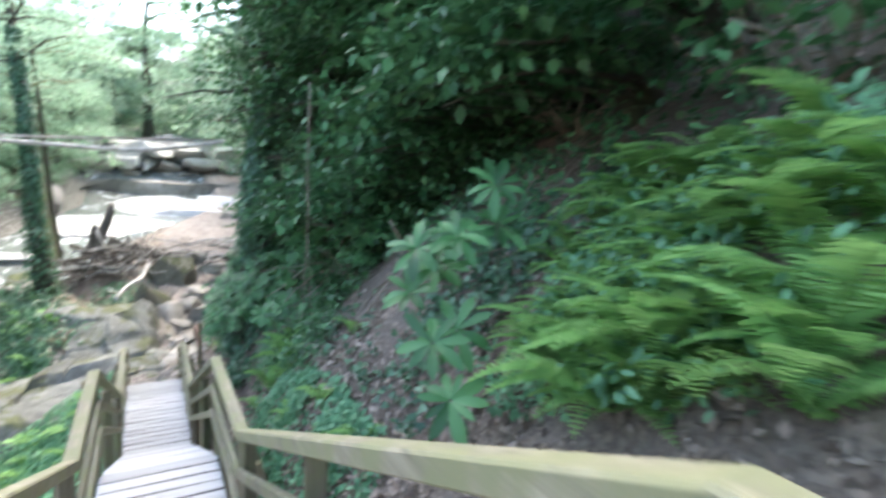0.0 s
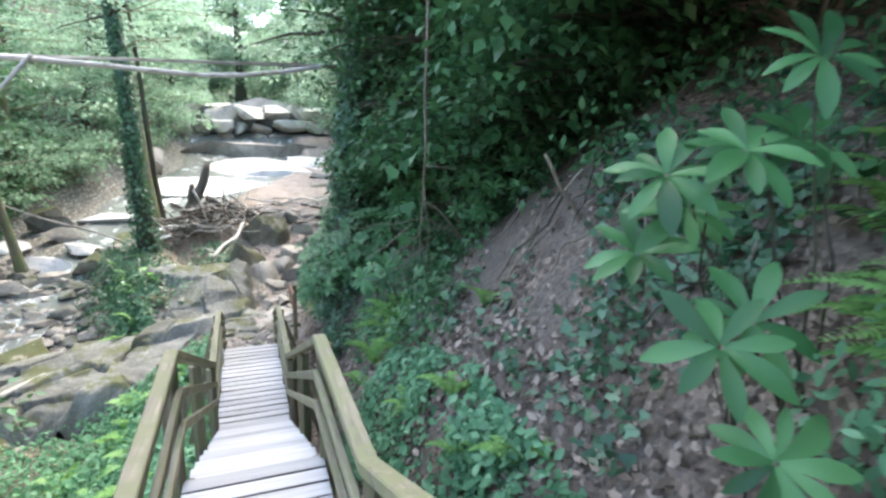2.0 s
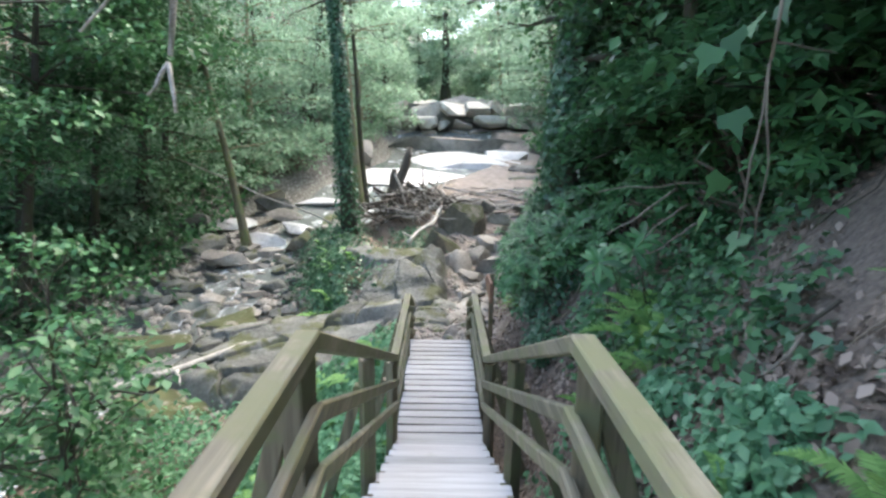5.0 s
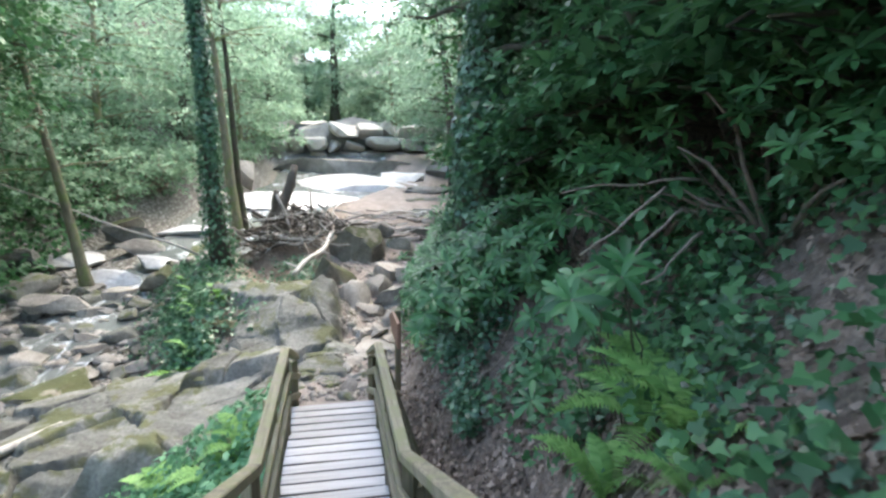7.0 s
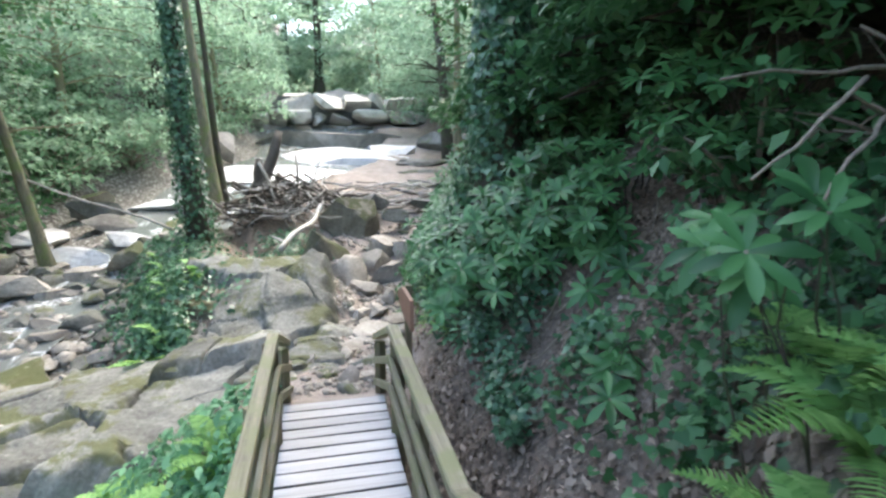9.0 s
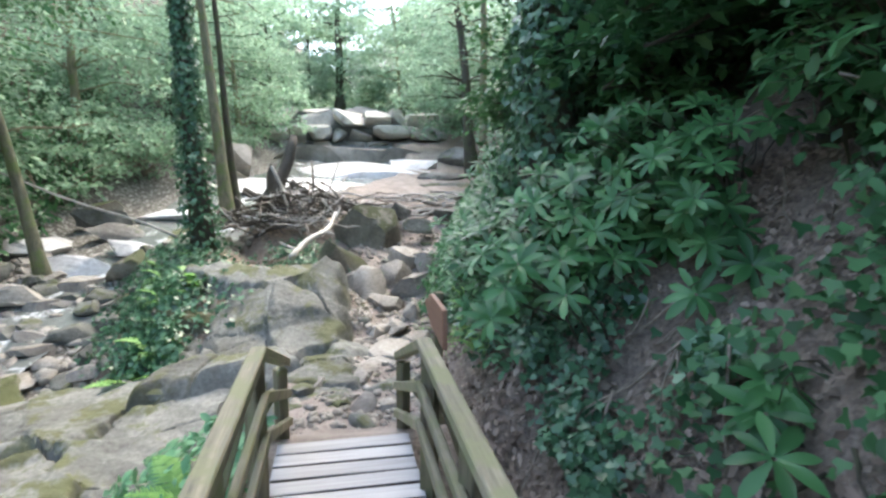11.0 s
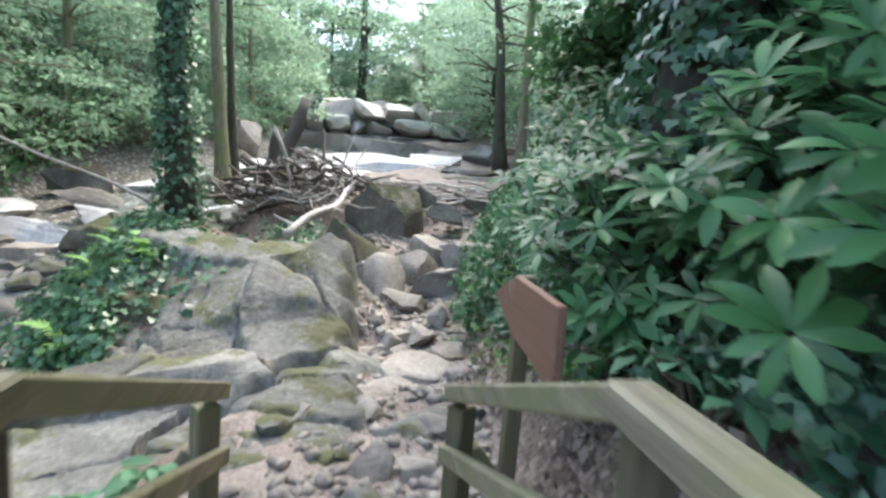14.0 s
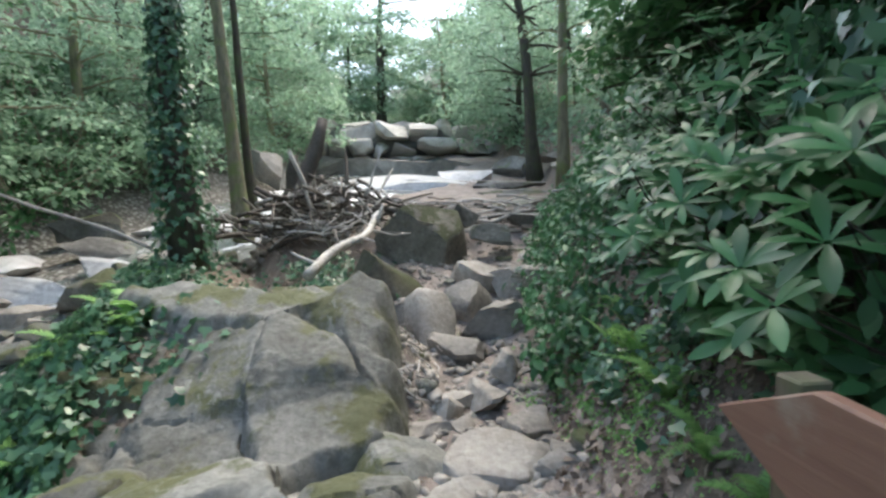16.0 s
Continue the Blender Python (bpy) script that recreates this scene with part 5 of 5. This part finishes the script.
# ---- ferns ----
def frond_mesh(seed, pinnae=28):
    r = rng(seed)
    V, Q = [], []
    for i in range(pinnae):
        f = (i + 1) / (pinnae + 1)
        base = np.array((0, f, 0.32 * math.sin(f * math.pi * 0.75) - 0.28 * f * f))
        ln = 0.24 * math.sin(math.pi * (0.12 + 0.86 * f)) ** 0.9
        for s in (-1, 1):
            d = np.array((s, 0.35, -0.18 + r.normal(0, 0.08)))
            d /= np.linalg.norm(d)
            w = 0.5 * 1.15 / pinnae
            o = len(V)
            V += [base + np.array((0, -w, 0)), base + np.array((0, w, 0)), base + d * ln * 0.6 + np.array((0, w * 0.9, 0.012)), base + d * ln, base + d * ln * 0.6 + np.array((0, -w * 0.9, 0.012))]
            Q += [(o, o + 1, o + 2, o + 4), (o + 4, o + 2, o + 3, o + 3)]
    stem = [(0, f, 0.32 * math.sin(f * math.pi * 0.75) - 0.28 * f * f) for f in np.linspace(0, 1, 8)]
    vs, qs = tube(stem, np.linspace(0.008, 0.003, 8), 4)
    o = len(V)
    V += [np.array(tuple(v)) for v in vs]
    faces = [q if q[2] != q[3] else q[:3] for q in Q] + [tuple(i + o for i in q) for q in qs]
    return mesh_from("frond", V, faces, FERN)


FRONDS = [frond_mesh(k) for k in range(3)]


def fern(x, y, n, size, seed, z=None, tilt=0.0, group="ferns of the bank"):
    r = rng(seed)
    t = thing("fern", "bright green fern with arching fronds", "fern", group, at=(x, y, land_z(x, y) if z is None else z))
    for k in range(n):
        s = size * r.uniform(0.75, 1.15)
        ob = part("frond", FRONDS[k % 3], None, t)
        ob.matrix_basis = pose(0, 0, 0.02, r.uniform(5, 45), 0, 360 * k / n + r.uniform(-20, 20) + tilt) @ Matrix.Diagonal((s, s, s, 1))
    return t


r = rng(88)
FERNS = [(1.95, 5.0, 10, 0.72), (1.85, 4.55, 9, 0.66), (2.15, 5.35, 9, 0.7), (1.6, 4.9, 7, 0.5), (1.7, 4.3, 6, 0.4), (1.35, 4.8, 5, 0.3), (2.25, 5.5, 6, 0.45), (1.55, 0.9, 6, 0.35), (1.35, 1.4, 6, 0.35), (1.5, 1.9, 6, 0.33), (1.3, 2.4, 6, 0.3), (2.0, 2.4, 5, 0.3),
         (1.75, 9.95, 7, 0.5), (1.55, 10.35, 6, 0.42), (2.3, 10.0, 7, 0.5), (2.05, 13.0, 5, 0.3), (1.95, 12.6, 4, 0.25)]
for k, (x, y, n, s) in enumerate(FERNS):
    fern(x, y, n, s, 400 + k)
for k in range(22):
    fern(r.uniform(2.0, 2.8), r.uniform(-1.6, -0.75), 9, r.uniform(0.42, 0.62), 430 + k, group="ferns at the top of the bank")
for k in range(24):
    fern(r.uniform(1.95, 2.8), r.uniform(-2.45, -1.4), 9, r.uniform(0.5, 0.72), 940 + k, group="ferns at the top of the bank")
for k in range(16):
    fern(r.uniform(2.5, 3.3), r.uniform(-1.2, -0.2), 9, r.uniform(0.5, 0.7), 900 + k, group="ferns at the top of the bank")
for k in range(34):
    fern(r.uniform(-2.9, -0.8), r.uniform(2.5, 8.8), 8, r.uniform(0.4, 0.62), 450 + k, group="ferns below the walkway")
for k in range(8):
    u = r.random()
    fern(-2.5 - 1.3 * u + r.normal(0, 0.4), 14.0 + 3.6 * u + r.normal(0, 0.35), 7, r.uniform(0.3, 0.5), 500 + k, group="ferns on the mound")


# ---- low growth and litter ----
def carpet(name, label, region, n, shape, material, size, seed, lift=(0.02, 0.2), lying=0.0):
    """region(r, n) gives x and y; leaves a little above the ground."""
    r = rng(seed)
    x, y = region(r, n)
    up = land_up(x, y)
    h = r.uniform(*lift, n)
    pos = np.stack([x, y, land(x, y)], -1) + up * h[:, None]
    d = r.normal(0, 1, (n, 3))
    d -= up * np.sum(d * up, 1)[:, None] * (0.9 if lying else 0.6)
    d[:, 2] -= 0.0 if lying else 0.35
    nrm = up * (1.0 if lying else 0.7) + r.normal(0, 0.3, (n, 3)) + np.array((0, -0.25, 0.3))
    return tagged(new(name, leaf_cloud(name, material, shape, pos, d, nrm, r.uniform(*size, n))), label, name.replace("_", " "), kind="stuff")


def patchy(r, x0, x1, y0, y1, n, cut=0.0, wild=1.0):
    x, y = np.empty(0), np.empty(0)
    while len(x) < n:
        a, b = r.uniform(x0, x1, n), r.uniform(y0, y1, n)
        keep = wave(a * wild * 0.8 + 3, b * wild * 0.8) + r.normal(0, 0.25, n) > cut
        x, y = np.concatenate([x, a[keep]]), np.concatenate([y, b[keep]])
    return x[:n], y[:n]


def bank(r, n, y0, y1, near, far, cut=0.0):
    d, y = patchy(r, near, far, y0, y1, n, cut)
    return np.interp(y, FOOT_Y, FOOT_X) + d, y


def mound(r, n):
    u = r.uniform(-0.1, 1.1, n)
    return -2.55 - 1.5 * u + r.normal(0, 0.55, n), 13.7 + 4.6 * u + r.normal(0, 0.45, n)


carpet("dead_leaves", "brown dead leaves strewn over the bank", lambda r, n: bank(r, n, -3.5, 20, -0.05, 2.4, -0.15), 13000, SMALL_LEAF, DEADLEAF, (0.035, 0.085), 601, (0.003, 0.05), 0.0)
carpet("dead_leaves", "brown dead leaves strewn over the mound", mound, 2500, SMALL_LEAF, DEADLEAF, (0.05, 0.09), 602, (0.005, 0.03), 1.0)
carpet("ivy_carpet", "dark glossy ivy creeping over the bank", lambda r, n: bank(r, n, 8.4, 20, 0.75, 3.2, 0.1), 5000, IVY_LEAF, IVY, (0.06, 0.11), 603, (0.02, 0.2))
carpet("ivy_carpet", "dark glossy ivy creeping over the bank", lambda r, n: bank(r, n, 0.2, 6.2, 0.85, 3.2, 0.25), 3000, IVY_LEAF, IVY, (0.05, 0.1), 604, (0.02, 0.15))
carpet("ivy_carpet", "glossy ivy hanging over the foot of the bank", lambda r, n: bank(r, n, 7.2, 9.4, 0.5, 1.3, 0.05), 1900, IVY_LEAF, IVY, (0.05, 0.09), 615, (0.03, 0.3))
carpet("ivy_carpet", "dark green ivy covering the rocky mound", mound, 4800, IVY_LEAF, IVY, (0.06, 0.12), 605, (0.02, 0.22))
carpet("ivy_carpet", "leafy ivy and weeds hanging over the edge of the slabs", lambda r, n: (lambda y: (-2.2 - 0.2 * (y - 12.3) - np.abs(r.normal(0, 0.45, n)), y))(r.uniform(12.1, 15.6, n)), 3600, IVY_LEAF, IVY, (0.06, 0.12), 618, (0.04, 0.34))
carpet("broad_leaf_growth", "broad rounded leaves on thin stems over the dark bank", lambda r, n: bank(r, n, 2.9, 7.3, 0.75, 2.9, 0.05), 2200, IVY_LEAF, LAUREL, (0.055, 0.105), 622, (0.05, 0.4))
carpet("leaf_litter", "pale brown leaf litter gathered at the foot of the bank", lambda r, n: bank(r, n, -1.0, 13.5, -0.1, 1.15, -0.15), 6500, SMALL_LEAF, DEADLEAF, (0.045, 0.1), 623, (0.005, 0.06))
carpet("low_weeds", "soft green low weeds on the bank", lambda r, n: bank(r, n, 0.3, 5.5, 0.02, 0.75, 0.1), 5200, SMALL_LEAF, WEED, (0.045, 0.1), 606, (0.01, 0.14))
carpet("low_weeds", "bright green low weeds below the walkway", lambda r, n: (np.minimum(-0.62 - np.abs(r.normal(0, 1.25, n)), -0.62), np.clip(r.normal(5.6, 2.0, n), -1.5, 9.2)), 16000, OVAL_LEAF, WEED, (0.06, 0.13), 607, (0.05, 0.4))
carpet("low_weeds", "dark green weeds on the far stream bank", lambda r, n: patchy(r, -15, -9.5, 2, 26, n, -0.2), 9000, SMALL_LEAF, LAUREL, (0.1, 0.2), 608, (0.02, 0.6))
carpet("leafy_undergrowth", "leafy undergrowth on the shaded bank", lambda r, n: bank(r, n, 8.6, 22, 1.2, 5.5, -0.1), 8000, OVAL_LEAF, LAUREL, (0.1, 0.19), 609, (0.1, 0.8))
carpet("leafy_undergrowth", "leafy undergrowth at the top of the shaded bank", lambda r, n: bank(r, n, -4, 7, 1.85, 5.5, -0.1), 5600, OVAL_LEAF, LAUREL, (0.06, 0.11), 610, (0.05, 0.6))
carpet("leafy_undergrowth", "leafy green growth at the head of the steps", lambda r, n: patchy(r, 1.95, 3.0, -2.5, -0.6, n, -0.4), 2000, OVAL_LEAF, WEED, (0.04, 0.08), 611, (0.03, 0.4))
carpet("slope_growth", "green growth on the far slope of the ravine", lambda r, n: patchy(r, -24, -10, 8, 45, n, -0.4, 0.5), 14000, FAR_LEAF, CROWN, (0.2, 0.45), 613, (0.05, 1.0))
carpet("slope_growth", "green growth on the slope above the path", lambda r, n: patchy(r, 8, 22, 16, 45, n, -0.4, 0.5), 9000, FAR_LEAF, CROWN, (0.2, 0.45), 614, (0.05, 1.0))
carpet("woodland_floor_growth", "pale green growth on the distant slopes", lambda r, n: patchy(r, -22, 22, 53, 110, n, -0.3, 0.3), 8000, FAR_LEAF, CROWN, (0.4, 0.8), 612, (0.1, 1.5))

r = rng(93)
for k in range(5):
    y = r.uniform(12.4, 15.4)
    fern(-2.35 - 0.2 * (y - 12.3) - abs(r.normal(0, 0.3)), y, 7, r.uniform(0.35, 0.6), 560 + k, group="ferns on the mound")

carpet("leafy_undergrowth", "dark leafy undergrowth above the stream stones", lambda r, n: patchy(r, -13, -8.3, 15, 31, n, -0.7), 9000, OVAL_LEAF, LAUREL, (0.12, 0.24), 619, (0.02, 0.8))
carpet("ivy_carpet", "dark ivy at the foot of the bank beside the path", lambda r, n: bank(r, n, 9.9, 14.5, 0.35, 1.3, 0.1), 1900, IVY_LEAF, IVY, (0.05, 0.1), 620, (0.02, 0.28))
for k, (x, y, s) in enumerate(((1.62, 11.2, 0.34), (1.8, 11.9, 0.42), (1.95, 12.6, 0.4), (1.55, 10.7, 0.3), (2.2, 13.3, 0.4))):
    fern(x, y, 7, s, 580 + k, group="ferns at the path edge")

carpet("low_weeds", "green weeds and dead nettles below the walkway", lambda r, n: patchy(r, -5.4, -1.2, 3.0, 8.9, n, -0.5), 9000, OVAL_LEAF, WEED, (0.06, 0.13), 621, (0.03, 0.4))

# strap-leaved ferns and moss at the path edge
strap = leaf_shape(0.16, 6, 0.12, 0.3)
strap_me = big_mesh("leaf", strap[0], strap[1], FERN, True)
r = rng(61)
for x, y, n, sz in ((2.0, 13.0, 7, 0.42), (1.9, 12.45, 6, 0.34), (2.25, 12.2, 5, 0.3)):
    t = thing("strap_fern", "fern with long undivided strap leaves at the path edge", "fern", "strap ferns of the path edge", at=(x, y, land_z(x, y)))
    for k in range(n):
        ob = part("leaf", strap_me, None, t)
        ob.matrix_basis = pose(0, 0, 0.02, r.uniform(25, 70), 0, 360 * k / n + r.uniform(-25, 25)) @ Matrix.Diagonal((sz, sz * r.uniform(0.75, 1.1), sz, 1))
carpet("moss", "bright green moss and small leaves at the path edge", lambda r, n: (r.normal(1.72, 0.2, n), r.normal(12.8, 0.7, n)), 7000, SMALL_LEAF, FERN, (0.015, 0.045), 616, (0.0, 0.03))
carpet("leafy_undergrowth", "dark leafy growth along the edge of the path", lambda r, n: bank(r, n, 13.2, 20.5, 0.1, 1.6, -0.3), 4200, OVAL_LEAF, LAUREL, (0.08, 0.15), 624, (0.03, 0.5))
carpet("ivy_carpet", "dark ivy and weeds round the foot of the bleached log", lambda r, n: (r.normal(-0.95, 0.4, n), r.uniform(15.0, 18.2, n)), 1500, IVY_LEAF, IVY, (0.06, 0.11), 625, (0.03, 0.25))
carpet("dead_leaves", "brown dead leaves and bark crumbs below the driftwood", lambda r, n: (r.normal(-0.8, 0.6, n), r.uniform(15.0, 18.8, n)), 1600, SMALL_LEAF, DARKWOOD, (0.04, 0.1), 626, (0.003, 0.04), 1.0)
carpet("path_litter", "twigs and leaf crumbs scattered on the path", lambda r, n: (r.uniform(-0.6, 1.9, n), r.uniform(9.6, 19, n)), 1500, SMALL_LEAF, DEADLEAF, (0.02, 0.06), 617, (0.003, 0.02), 1.0)

r = rng(91)
snag = thing("bank_roots", "bare pale roots and twigs hanging at the foot of the bank", "roots", at=(1.8, 7.8, 0.5))
for k in range(16):
    x, y = r.uniform(1.35, 2.3), r.uniform(6.9, 8.9)
    a = Vector((x - 1.8, y - 7.8, land_z(x, y) - 0.5 + r.uniform(0.1, 0.45)))
    bx, by = x - r.uniform(0.1, 0.5), y + r.normal(0, 0.35)
    b = Vector((bx - 1.8, by - 7.8, land_z(bx, by) - 0.5 + r.uniform(0.02, 0.25)))
    part("root", limb_mesh("root", [(curve_points(a, b, 7, 0.12, 930 + k), np.linspace(0.011, 0.005, 7), 5)], TWIG), None, snag)

hollow = thing("hollow_roots", "thin dark roots and fallen twigs on the shaded earth bank", "roots", at=(2.4, 3.0, 3.0))
for k in range(44):
    y = r.uniform(-0.3, 8.4)
    x = float(np.interp(y, FOOT_Y, FOOT_X)) + r.uniform(0.7, 2.6)
    a = Vector((x - 2.4, y - 3.0, land_z(x, y) - 3.0 + r.uniform(0.05, 0.3)))
    bx, by = x - r.uniform(0.15, 0.6), y + r.normal(0, 0.4)
    b = Vector((bx - 2.4, by - 3.0, land_z(bx, by) - 3.0 + r.uniform(0.0, 0.2)))
    part("root", limb_mesh("root", [(curve_points(a, b, 7, 0.14, 1030 + k), np.linspace(0.012, 0.004, 7), 5)], TWIG if k % 3 else BARK), None, hollow)

# hanging vine over the rail
vine = thing("hanging_vine", "hanging vine with thin pale stems and heart-shaped leaves", "vine", at=(1.68, 3.2, 3.9))
part("stem", limb_mesh("stem", [(curve_points((0, 0, 1.6), (-0.02, 0, -0.2), 8, 0.05, 91), np.linspace(0.012, 0.01, 8), 6), (curve_points((-0.02, 0, -0.2), (0.06, 0.02, -1.12), 8, 0.06, 92), np.linspace(0.008, 0.005, 8), 5),
                                   (curve_points((0, 0.02, -0.15), (-0.06, 0, -1.15), 8, 0.07, 93), np.linspace(0.008, 0.005, 8), 5), (curve_points((0, 0, -0.1), (0.4, 0.1, -0.12), 6, 0.04, 94), np.linspace(0.006, 0.004, 6), 5)], TWIG), None, vine)
r = rng(93)
leaf_me = big_mesh("leaf", IVY_LEAF[0], IVY_LEAF[1], LAUREL)
for k, (dx, dz) in enumerate(((-0.2, -0.05), (-0.3, -0.12), (-0.12, 0.0), (-0.2, -0.45), (-0.26, -0.62), (-0.18, -0.78), (-0.24, -0.98), (0.05, 0.12), (-0.02, -1.1))):
    ob = part("leaf", leaf_me, None, vine)
    ob.matrix_basis = pose(dx, r.normal(0, 0.04), dz, -60 + r.normal(0, 20), r.normal(0, 20), 90 + r.normal(0, 40)) @ Matrix.Diagonal((0.17, 0.17, 0.17, 1))
